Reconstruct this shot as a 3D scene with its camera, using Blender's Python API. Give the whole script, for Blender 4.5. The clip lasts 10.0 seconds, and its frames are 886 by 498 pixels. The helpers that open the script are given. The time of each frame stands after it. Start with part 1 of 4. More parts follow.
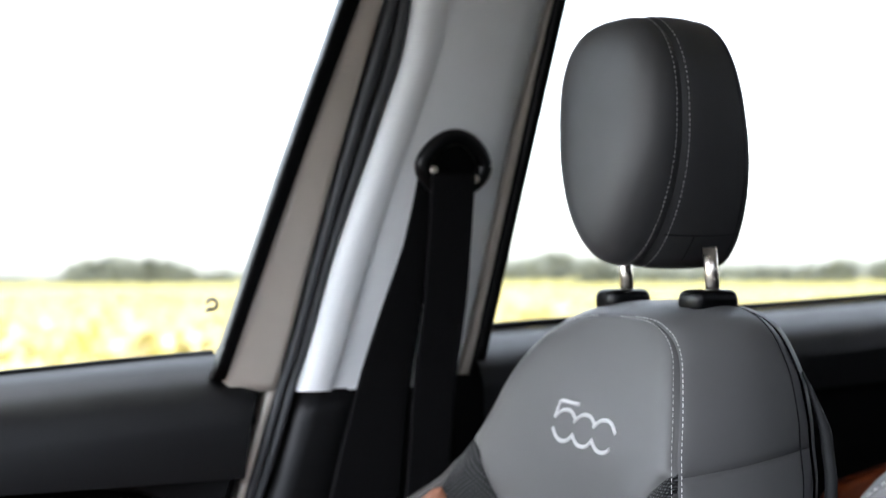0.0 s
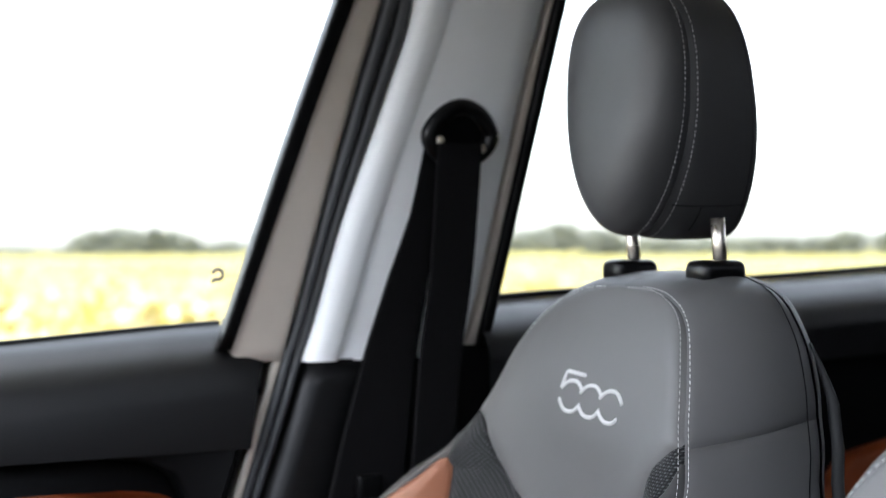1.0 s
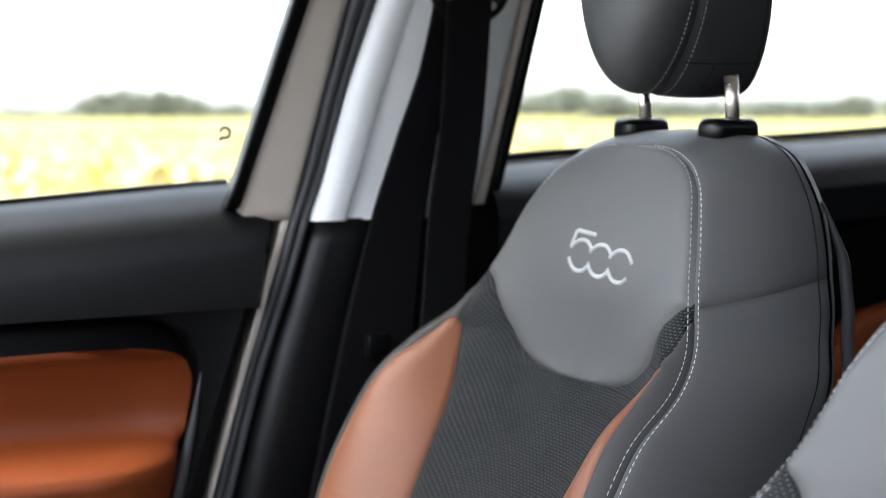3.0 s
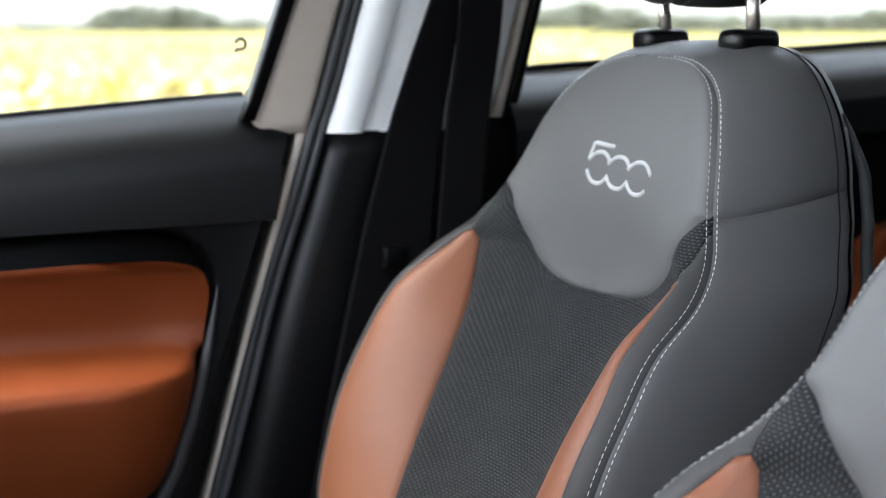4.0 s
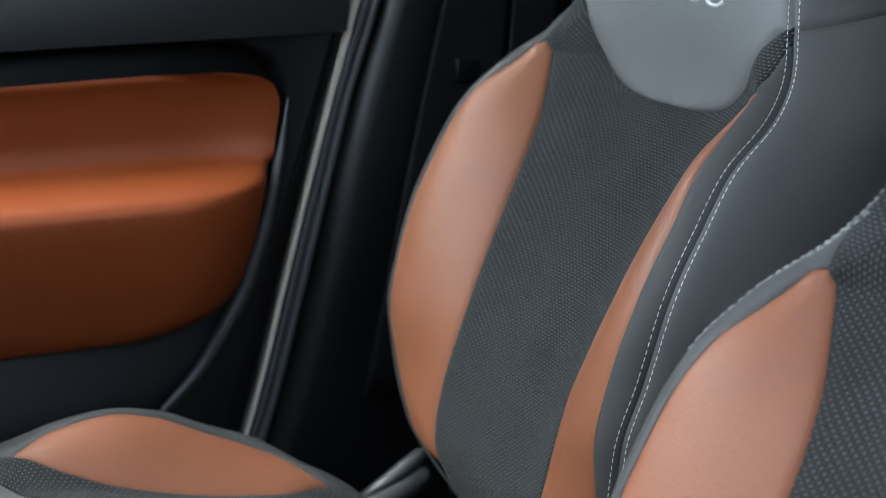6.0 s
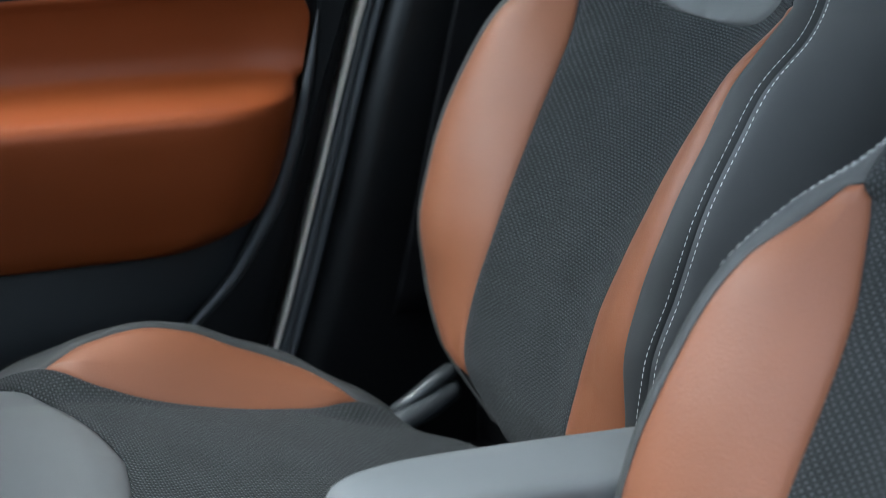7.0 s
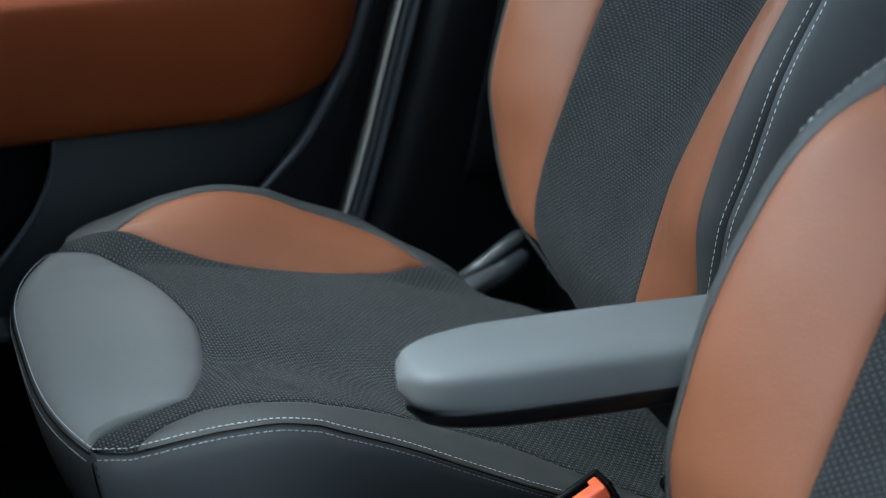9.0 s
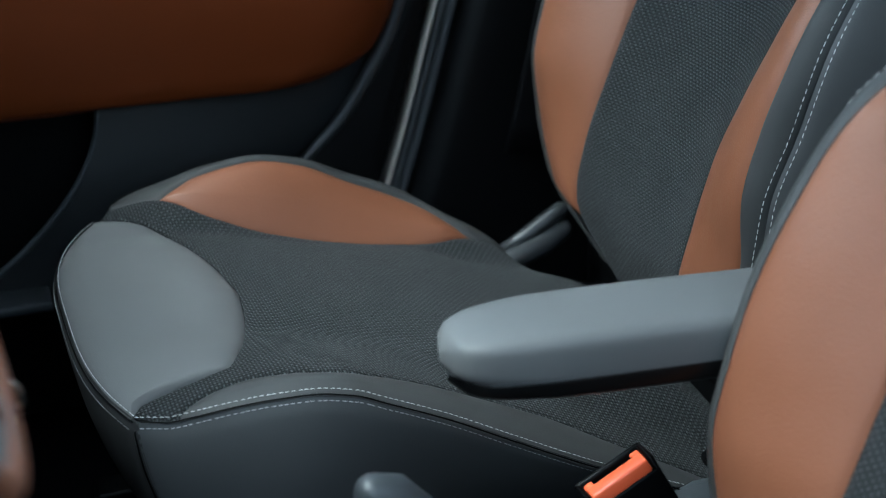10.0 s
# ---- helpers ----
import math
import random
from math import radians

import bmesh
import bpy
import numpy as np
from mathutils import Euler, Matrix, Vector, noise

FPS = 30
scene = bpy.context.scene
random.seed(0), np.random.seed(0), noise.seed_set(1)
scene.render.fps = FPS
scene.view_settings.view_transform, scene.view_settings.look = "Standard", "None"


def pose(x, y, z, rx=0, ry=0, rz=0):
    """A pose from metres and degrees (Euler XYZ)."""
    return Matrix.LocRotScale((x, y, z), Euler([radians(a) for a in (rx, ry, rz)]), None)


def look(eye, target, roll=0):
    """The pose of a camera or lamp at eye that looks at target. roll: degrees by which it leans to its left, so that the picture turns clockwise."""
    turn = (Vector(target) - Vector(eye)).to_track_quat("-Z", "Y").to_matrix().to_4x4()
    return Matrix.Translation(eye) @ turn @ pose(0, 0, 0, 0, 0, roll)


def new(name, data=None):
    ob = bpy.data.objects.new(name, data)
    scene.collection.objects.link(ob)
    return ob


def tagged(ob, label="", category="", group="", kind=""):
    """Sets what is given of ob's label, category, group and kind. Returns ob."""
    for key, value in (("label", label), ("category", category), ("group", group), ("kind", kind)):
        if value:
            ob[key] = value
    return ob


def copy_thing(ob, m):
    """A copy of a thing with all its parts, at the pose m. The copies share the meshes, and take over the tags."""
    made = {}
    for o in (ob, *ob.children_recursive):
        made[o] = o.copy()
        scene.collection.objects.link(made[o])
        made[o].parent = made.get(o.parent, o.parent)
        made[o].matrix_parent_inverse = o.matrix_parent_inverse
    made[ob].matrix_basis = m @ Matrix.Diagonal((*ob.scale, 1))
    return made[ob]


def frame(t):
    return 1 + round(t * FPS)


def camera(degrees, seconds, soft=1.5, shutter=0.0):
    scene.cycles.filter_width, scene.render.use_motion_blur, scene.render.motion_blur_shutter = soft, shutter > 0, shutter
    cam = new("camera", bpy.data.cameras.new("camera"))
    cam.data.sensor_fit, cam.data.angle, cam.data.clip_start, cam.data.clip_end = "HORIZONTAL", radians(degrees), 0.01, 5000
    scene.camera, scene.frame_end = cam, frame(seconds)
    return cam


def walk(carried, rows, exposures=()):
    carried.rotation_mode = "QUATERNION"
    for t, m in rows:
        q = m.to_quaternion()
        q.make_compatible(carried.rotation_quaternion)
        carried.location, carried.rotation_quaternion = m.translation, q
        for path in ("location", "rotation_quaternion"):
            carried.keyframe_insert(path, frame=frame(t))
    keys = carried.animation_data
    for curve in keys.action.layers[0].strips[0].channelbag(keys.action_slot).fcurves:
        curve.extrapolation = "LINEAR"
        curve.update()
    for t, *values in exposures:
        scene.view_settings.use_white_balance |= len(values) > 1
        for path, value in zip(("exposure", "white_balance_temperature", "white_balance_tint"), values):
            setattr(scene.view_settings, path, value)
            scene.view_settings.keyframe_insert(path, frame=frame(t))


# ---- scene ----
# ================= camera and its walk =================
cam = camera(31.29, 10.0, soft=0.85)
cam.data.dof.use_dof = True
cam.data.dof.focus_distance = 1.34
cam.data.dof.aperture_fstop = 4.9
cam.data.dof.aperture_blades = 0
EYE = 1.22
ROWS = [
    # seconds, x, y, z from the first eye, yaw, pitch, roll
    (0.0, -0.0004, -0.0014, -0.0006, 0.09, 1.00, 0.38),
    (0.5, -0.0008, 0.0014, -0.0011, 0.11, 0.74, 0.30),
    (1.0, -0.0013, 0.0042, -0.0019, 0.29, -0.03, 0.30),
    (1.5, -0.0019, 0.0070, -0.0029, 0.29, -0.99, 0.27),
    (2.0, -0.0025, 0.0099, -0.0042, 0.32, -2.23, 0.27),
    (2.5, -0.0032, 0.0129, -0.0056, 0.42, -3.54, 0.20),
    (4.0, -0.0058, 0.0217, -0.0107, 1.10, -8.04, 0.23),
    (4.5, -0.0068, 0.0245, -0.0127, 1.67, -9.57, 0.22),
    (5.0, -0.0078, 0.0273, -0.0146, 2.29, -11.20, 0.29),
    (5.5, -0.0088, 0.0301, -0.0166, 2.92, -12.84, 0.23),
    (6.0, -0.0100, 0.0327, -0.0187, 3.58, -14.59, 0.36),
    (7.5, -0.0135, 0.0399, -0.0246, 5.17, -18.95, 0.43),
    (8.0, -0.0148, 0.0420, -0.0264, 5.78, -20.32, 0.54),
    (8.5, -0.0160, 0.0439, -0.0281, 6.34, -21.39, 0.55),
    (9.0, -0.0173, 0.0457, -0.0296, 7.08, -22.28, 0.67),
    (9.5, -0.0186, 0.0472, -0.0310, 7.86, -22.83, 0.77),
    (10.0, -0.0199, 0.0485, -0.0323, 8.55, -23.24, 0.88),
]
walk(cam, [(t, pose(x, y, EYE + z, 90 + pitch, roll, yaw)) for t, x, y, z, yaw, pitch, roll in ROWS],
     [(0.0, 3.03, 6330, 12), (2.5, 3.04, 6360, 11), (5.0, 2.99, 6260, 7), (6.0, 2.90, 5880, 2), (7.5, 2.69, 5580, -3), (9.0, 2.56, 5410, -6), (10.0, 2.47, 5360, -7)])

# the car's own axes: x to its rear, y to its far side, z up; origin under the far headrest
CAR = pose(0.2245, 1.65, 0, 0, 0, 28)

# ================= world, sun, exposure =================
world = bpy.data.worlds.new("overcast_sky")
scene.world = world
world.use_nodes = True
wt = world.node_tree
wt.nodes.clear()
w_out = wt.nodes.new("ShaderNodeOutputWorld")
w_bg = wt.nodes.new("ShaderNodeBackground")
w_sky = wt.nodes.new("ShaderNodeTexSky")
w_sky.sky_type = "NISHITA"
w_sky.sun_disc = False
w_sky.sun_elevation = radians(58)
w_sky.sun_rotation = radians(-114)
w_sky.air_density = 1.0
w_sky.dust_density = 2.2
w_sky.ozone_density = 1.0
w_bg.inputs["Strength"].default_value = 0.15
w_grey = wt.nodes.new("ShaderNodeHueSaturation")
w_grey.inputs["Saturation"].default_value = 0.36
wt.links.new(w_sky.outputs["Color"], w_grey.inputs["Color"])
wt.links.new(w_grey.outputs["Color"], w_bg.inputs["Color"])
wt.links.new(w_bg.outputs["Background"], w_out.inputs["Surface"])

sun_data = bpy.data.lights.new("sun", "SUN")
sun_data.energy = 0.75
sun_data.angle = radians(30)
sun_data.color = (1.0, 0.96, 0.9)
sun = new("sun", sun_data)
sun.matrix_world = look((-23.8, -10.5, 42), (0, 0, 0))

# ================= small helpers =================
BASE = {}


def thing(name, base, label, category, group="", turn=None):
    """An empty at its base, given in the car's axes; its parts are built in the car's axes too."""
    ob = new(name)
    ob.empty_display_size = 0.05
    ob.matrix_world = CAR @ pose(*base)
    BASE[ob.name] = Vector(base)
    return tagged(ob, label, category, group)


def base_of(ob):
    while ob.name not in BASE:
        ob = ob.parent
    return BASE[ob.name]


def part(name, bm, material, parent, label="", smooth=True, kind=""):
    """Links a bmesh, built in the car's axes, as one mesh under a thing or a part."""
    me = bpy.data.meshes.new(name)
    bmesh.ops.translate(bm, verts=bm.verts, vec=-base_of(parent))
    bm.normal_update()
    bm.to_mesh(me)
    bm.free()
    if smooth:
        for p in me.polygons:
            p.use_smooth = True
    me.materials.append(material)
    ob = new(name, me)
    ob.parent = parent
    return tagged(ob, label, kind=kind)


def structure(name, bm, material, label, smooth=False, m=None, category=""):
    me = bpy.data.meshes.new(name)
    bm.normal_update()
    bm.to_mesh(me)
    bm.free()
    if smooth:
        for p in me.polygons:
            p.use_smooth = True
    me.materials.append(material)
    ob = new(name, me)
    ob.matrix_world = CAR if m is None else m
    return tagged(ob, label, category or name.replace("_", " "), kind="structure")


def smooth01(x, a, b):
    t = np.clip((x - a) / (b - a), 0, 1)
    return t * t * (3 - 2 * t)


def curve_of(xs, ys):
    """A smooth function through the given points (Hermite, limited slopes)."""
    xs, ys = np.array(xs, float), np.array(ys, float)
    d = np.diff(ys) / np.diff(xs)
    m = np.empty(len(xs))
    m[0], m[-1] = d[0], d[-1]
    for i in range(1, len(xs) - 1):
        m[i] = 0 if d[i - 1] * d[i] <= 0 else 2 * d[i - 1] * d[i] / (d[i - 1] + d[i])

    def at(x):
        x = np.clip(np.asarray(x, float), xs[0], xs[-1])
        i = np.clip(np.searchsorted(xs, x, side="right") - 1, 0, len(xs) - 2)
        h = xs[i + 1] - xs[i]
        t = (x - xs[i]) / h
        return ((2 * t**3 - 3 * t**2 + 1) * ys[i] + (t**3 - 2 * t**2 + t) * h * m[i]
                + (-2 * t**3 + 3 * t**2) * ys[i + 1] + (t**3 - t**2) * h * m[i + 1])
    return at


def sheet_mesh(f, nu, nv, puff=0.0, roll=0.012, edges=(1, 1, 1, 1), out=None, dip=0.002, plan=0):
    """A grid over f(a, b), a and b from 0 to 1. puff lifts its middle off the surface like upholstery, and its seamed edges
    (a=0, a=1, b=0, b=1) dip in. out: a point that the surface faces away from."""
    a, b = np.meshgrid(np.linspace(0, 1, nu), np.linspace(0, 1, nv))
    p = np.stack(f(a, b), axis=-1)
    da, db = np.gradient(p, axis=1), np.gradient(p, axis=0)
    n = np.cross(da, db)
    n /= np.maximum(np.linalg.norm(n, axis=-1, keepdims=True), 1e-9)
    for row, beside in ((0, 1), (-1, -2)):
        if np.ptp(p[row], axis=0).max() < 1e-6:
            n[row] = n[beside].mean(axis=0)
    flip = out is not None and np.sum(n * (p - np.array(out))) < 0
    if flip:
        n = -n
    la = np.concatenate([np.zeros((nv, 1)), np.cumsum(np.linalg.norm(np.diff(p, axis=1), axis=-1), axis=1)], axis=1)
    lb = np.concatenate([np.zeros((1, nu)), np.cumsum(np.linalg.norm(np.diff(p, axis=0), axis=-1), axis=0)], axis=0)
    if puff:
        d = np.full((nv, nu), 9.0)
        for use, dist in zip(edges, (la, la[:, -1:] - la, lb, lb[-1:, :] - lb)):
            if use:
                d = np.minimum(d, dist)
        h = puff * (1 - np.exp(-d / roll)) - dip * np.exp(-d / 0.0022)
        p = p + n * h[..., None]
    bm = bmesh.new()
    uv = bm.loops.layers.uv.new("UVMap")
    vs = [[bm.verts.new(p[j, i]) for i in range(nu)] for j in range(nv)]
    for j in range(nv - 1):
        for i in range(nu - 1):
            q = [(j, i), (j, i + 1), (j + 1, i + 1), (j + 1, i)]
            if flip:
                q.reverse()
            try:
                face = bm.faces.new([vs[y][x] for y, x in q])
            except ValueError:
                continue
            for loop, (y, x) in zip(face.loops, q):
                loop[uv].uv = (p[y, x, 1] * 1.0, p[y, x, 0] * 1.0) if plan == 1 else (p[y, x, 1] * 1.05, p[y, x, 2] * 1.1) if plan == 2 else (la[y, x] - la[y, -1] / 2, lb[y, nu // 2])
    bmesh.ops.remove_doubles(bm, verts=bm.verts, dist=1e-5)
    return bm


def box_bm(lo, hi, bevel=0.0, seg=3):
    bm = bmesh.new()
    bmesh.ops.create_cube(bm, size=1)
    c = [(l + h) / 2 for l, h in zip(lo, hi)]
    s = [h - l for l, h in zip(lo, hi)]
    bmesh.ops.scale(bm, vec=s, verts=bm.verts)
    bmesh.ops.translate(bm, vec=c, verts=bm.verts)
    if bevel:
        bmesh.ops.bevel(bm, geom=bm.edges[:], offset=bevel, segments=seg, affect="EDGES", profile=0.5)
    return bm


def prism_bm(outline, axis, lo, hi, bevel=0.0, seg=3):
    """An outline of (u, v) pairs pushed along axis 0, 1 or 2 from lo to hi; u and v are the other two axes in order."""
    bm = bmesh.new()

    def at(u, v, k):
        c = [u, v]
        c.insert(axis, k)
        return c
    n = len(outline)
    a = [bm.verts.new(at(u, v, lo)) for u, v in outline]
    b = [bm.verts.new(at(u, v, hi)) for u, v in outline]
    bm.faces.new(a)
    bm.faces.new(b[::-1])
    for i in range(n):
        bm.faces.new((a[i], b[i], b[(i + 1) % n], a[(i + 1) % n]))
    bmesh.ops.recalc_face_normals(bm, faces=bm.faces)
    if bevel:
        bmesh.ops.bevel(bm, geom=bm.edges[:], offset=bevel, segments=seg, affect="EDGES", profile=0.5)
    return bm


def tube_bm(points, radius, sides=10, flat=1.0, up=(0, 0, 1), caps=True):
    """A tube along points; flat squeezes it along the second cross axis."""
    pts = [Vector(p) for p in points]
    bm = bmesh.new()
    rings = []
    rad = radius if isinstance(radius, (list, tuple)) else [radius] * len(pts)
    for i, p in enumerate(pts):
        d = (pts[min(i + 1, len(pts) - 1)] - pts[max(i - 1, 0)]).normalized()
        s = d.cross(Vector(up))
        s = s.normalized() if s.length > 1e-6 else Vector((1, 0, 0))
        q = s.cross(d)
        rings.append([bm.verts.new(p + s * math.cos(k * math.tau / sides) * rad[i] + q * math.sin(k * math.tau / sides) * rad[i] * flat)
                      for k in range(sides)])
    for r0, r1 in zip(rings, rings[1:]):
        for k in range(sides):
            bm.faces.new((r0[k], r0[(k + 1) % sides], r1[(k + 1) % sides], r1[k]))
    if caps:
        bm.faces.new(rings[0][::-1])
        bm.faces.new(rings[-1])
    bmesh.ops.recalc_face_normals(bm, faces=bm.faces)
    return bm


def stitches_bm(path, normal, period=0.0080, length=0.0055, width=0.00042):
    """Thread stitches along a path of points, lying on a surface with the given normals."""
    p = np.array(path)
    l = np.concatenate([[0], np.cumsum(np.linalg.norm(np.diff(p, axis=0), axis=1))])
    nrm = np.array(normal)
    bm = bmesh.new()
    for k in range(int(l[-1] / period)):
        s0 = k * period + 0.0006 * random.uniform(-1, 1)
        pt = lambda s: np.array([np.interp(s, l, p[:, c]) for c in range(3)])
        n = np.array([np.interp(s0, l, nrm[:, c]) for c in range(3)])
        n /= np.linalg.norm(n)
        a, b = pt(s0), pt(s0 + length)
        d = b - a
        if np.linalg.norm(d) < 1e-6:
            continue
        side = np.cross(d / np.linalg.norm(d), n) * width
        mid = (a + b) / 2 + n * width * 1.3
        ring = []
        for c, sc, up in ((a, 0.5, -0.0006), (a * 0.75 + b * 0.25, 1, width), (a * 0.25 + b * 0.75, 1, width), (b, 0.5, -0.0006)):
            ring.append([bm.verts.new(c + side * sc + n * up * 0.3), bm.verts.new(c + n * (up + width * 0.5)), bm.verts.new(c - side * sc + n * up * 0.3)])
        for r0, r1 in zip(ring, ring[1:]):
            for i in range(2):
                bm.faces.new((r0[i], r0[i + 1], r1[i + 1], r1[i]))
    bmesh.ops.recalc_face_normals(bm, faces=bm.faces)
    return bm


# ================= materials =================
def shader(name):
    m = bpy.data.materials.new(name)
    m.use_nodes = True
    nt = m.node_tree
    return m, nt, nt.nodes["Principled BSDF"]


def leather(name, colour, rough=0.46, grain=900.0, relief=0.12, spread=0.10, spec=0.4):
    """Upholstery leather: fine cell grain, soft large mottling."""
    m, nt, bsdf = shader(name)
    tc = nt.nodes.new("ShaderNodeTexCoord")
    cell = nt.nodes.new("ShaderNodeTexVoronoi")
    cell.feature = "F1"
    cell.inputs["Scale"].default_value = grain
    big = nt.nodes.new("ShaderNodeTexNoise")
    big.inputs["Scale"].default_value = 14
    big.inputs["Detail"].default_value = 5
    mix = nt.nodes.new("ShaderNodeMix")
    mix.data_type = "RGBA"
    mix.inputs["A"].default_value = (*[c * (1 - spread) for c in colour], 1)
    mix.inputs["B"].default_value = (*[min(1, c * (1 + spread)) for c in colour], 1)
    ramp = nt.nodes.new("ShaderNodeMapRange")
    ramp.inputs["From Min"].default_value = 0.3
    ramp.inputs["From Max"].default_value = 0.7
    ramp.inputs["To Min"].default_value = rough - 0.05
    ramp.inputs["To Max"].default_value = rough + 0.07
    bump = nt.nodes.new("ShaderNodeBump")
    bump.inputs["Strength"].default_value = relief
    bump.inputs["Distance"].default_value = 0.0006
    soft = nt.nodes.new("ShaderNodeBump")
    soft.inputs["Strength"].default_value = 0.18
    soft.inputs["Distance"].default_value = 0.003
    nt.links.new(tc.outputs["Object"], cell.inputs["Vector"])
    nt.links.new(tc.outputs["Object"], big.inputs["Vector"])
    nt.links.new(big.outputs["Fac"], mix.inputs["Factor"])
    nt.links.new(mix.outputs["Result"], bsdf.inputs["Base Color"])
    nt.links.new(big.outputs["Fac"], ramp.inputs["Value"])
    nt.links.new(ramp.outputs["Result"], bsdf.inputs["Roughness"])
    nt.links.new(big.outputs["Fac"], soft.inputs["Height"])
    nt.links.new(cell.outputs["Distance"], bump.inputs["Height"])
    nt.links.new(soft.outputs["Normal"], bump.inputs["Normal"])
    nt.links.new(bump.outputs["Normal"], bsdf.inputs["Normal"])
    bsdf.inputs["Specular IOR Level"].default_value = spec
    return m


def woven(name, dark, light, pitch):
    """Coarse basket-weave cloth, by the metre on the cloth's own lengths."""
    m, nt, bsdf = shader(name)
    uv = nt.nodes.new("ShaderNodeUVMap")
    sep = nt.nodes.new("ShaderNodeSeparateXYZ")
    nt.links.new(uv.outputs["UV"], sep.inputs["Vector"])

    def op(kind, a, b=None):
        n = nt.nodes.new("ShaderNodeMath")
        n.operation = kind
        for i, v in enumerate((a, b)):
            if v is None:
                continue
            if isinstance(v, (int, float)):
                n.inputs[i].default_value = v
            else:
                nt.links.new(v, n.inputs[i])
        return n.outputs[0]
    k = math.pi / pitch
    jig = nt.nodes.new("ShaderNodeTexNoise")
    jig.inputs["Scale"].default_value = 220
    nt.links.new(uv.outputs["UV"], jig.inputs["Vector"])
    wob = op("MULTIPLY", op("SUBTRACT", jig.outputs["Fac"], 0.5), 0.35)
    u = op("ADD", op("MULTIPLY", sep.outputs["X"], k * 0.88), wob)
    v = op("ADD", op("MULTIPLY", sep.outputs["Y"], k * 1.05), wob)
    # knots of yarn in a square weave, every second one raised
    weave = op("MULTIPLY", op("SINE", u), op("SINE", v))
    height = op("MULTIPLY", op("POWER", op("ABSOLUTE", weave), 1.3), op("ADD", op("MULTIPLY", op("SIGN", weave), 0.25), 0.75))
    fuzz = nt.nodes.new("ShaderNodeTexNoise")
    fuzz.inputs["Scale"].default_value = 25
    fuzz.inputs["Detail"].default_value = 6
    nt.links.new(uv.outputs["UV"], fuzz.inputs["Vector"])
    fac = op("MULTIPLY", op("POWER", height, 1.5), op("ADD", op("MULTIPLY", fuzz.outputs["Fac"], 0.8), 0.5))
    mix = nt.nodes.new("ShaderNodeMix")
    mix.data_type = "RGBA"
    mix.inputs["A"].default_value = (*dark, 1)
    mix.inputs["B"].default_value = (*light, 1)
    nt.links.new(fac, mix.inputs["Factor"])
    nt.links.new(mix.outputs["Result"], bsdf.inputs["Base Color"])
    bump = nt.nodes.new("ShaderNodeBump")
    bump.inputs["Strength"].default_value = 0.8
    bump.inputs["Distance"].default_value = 0.0018
    nt.links.new(height, bump.inputs["Height"])
    nt.links.new(bump.outputs["Normal"], bsdf.inputs["Normal"])
    bsdf.inputs["Roughness"].default_value = 0.85
    bsdf.inputs["Specular IOR Level"].default_value = 0.25
    bsdf.inputs["Sheen Weight"].default_value = 0.04
    bsdf.inputs["Sheen Roughness"].default_value = 0.4
    return m


def plastic(name, colour, rough, grain=0.0, metal=0.0, spread=0.08, scale=30.0, coat=0.0, spec=0.5):
    """Moulded plastic, paint or metal: faint mottling in colour and gloss, and a moulded grain."""
    m, nt, bsdf = shader(name)
    tc = nt.nodes.new("ShaderNodeTexCoord")
    big = nt.nodes.new("ShaderNodeTexNoise")
    big.inputs["Scale"].default_value = scale
    big.inputs["Detail"].default_value = 4
    nt.links.new(tc.outputs["Object"], big.inputs["Vector"])
    mix = nt.nodes.new("ShaderNodeMix")
    mix.data_type = "RGBA"
    mix.inputs["A"].default_value = (*[c * (1 - spread) for c in colour], 1)
    mix.inputs["B"].default_value = (*[min(1, c * (1 + spread)) for c in colour], 1)
    nt.links.new(big.outputs["Fac"], mix.inputs["Factor"])
    nt.links.new(mix.outputs["Result"], bsdf.inputs["Base Color"])
    ramp = nt.nodes.new("ShaderNodeMapRange")
    ramp.inputs["To Min"].default_value = max(0.02, rough - 0.06)
    ramp.inputs["To Max"].default_value = rough + 0.06
    nt.links.new(big.outputs["Fac"], ramp.inputs["Value"])
    nt.links.new(ramp.outputs["Result"], bsdf.inputs["Roughness"])
    bsdf.inputs["Metallic"].default_value = metal
    bsdf.inputs["Coat Weight"].default_value = coat
    bsdf.inputs["Specular IOR Level"].default_value = spec
    if grain:
        cell = nt.nodes.new("ShaderNodeTexVoronoi")
        cell.inputs["Scale"].default_value = 1100
        nt.links.new(tc.outputs["Object"], cell.inputs["Vector"])
        bump = nt.nodes.new("ShaderNodeBump")
        bump.inputs["Strength"].default_value = grain
        bump.inputs["Distance"].default_value = 0.0005
        nt.links.new(cell.outputs["Distance"], bump.inputs["Height"])
        nt.links.new(bump.outputs["Normal"], bsdf.inputs["Normal"])
    return m


GREY = leather("grey_leather", (0.091, 0.0925, 0.094), 0.50, spec=0.27)
PANEL = leather("slate_grey_leather", (0.091, 0.0905, 0.0905), 0.50, spec=0.27)
EDGING = leather("mid_grey_leather", (0.040, 0.040, 0.040), 0.55, spec=0.2)
CHARCOAL = leather("charcoal_leather", (0.073, 0.073, 0.0735), 0.50, spec=0.25)
HEAD = leather("black_headrest_leather", (0.034, 0.034, 0.0345), 0.48, spec=0.4)
# darker leather copy with shade in its colour: near bolster edging, cushion front
SHADED_LEATHER = leather("shaded_charcoal_leather", (0.033, 0.033, 0.033), 0.62, spec=0.2)
TAN = leather("tan_leather", (0.153, 0.0555, 0.0265), 0.50, grain=600, relief=0.26, spec=0.34)
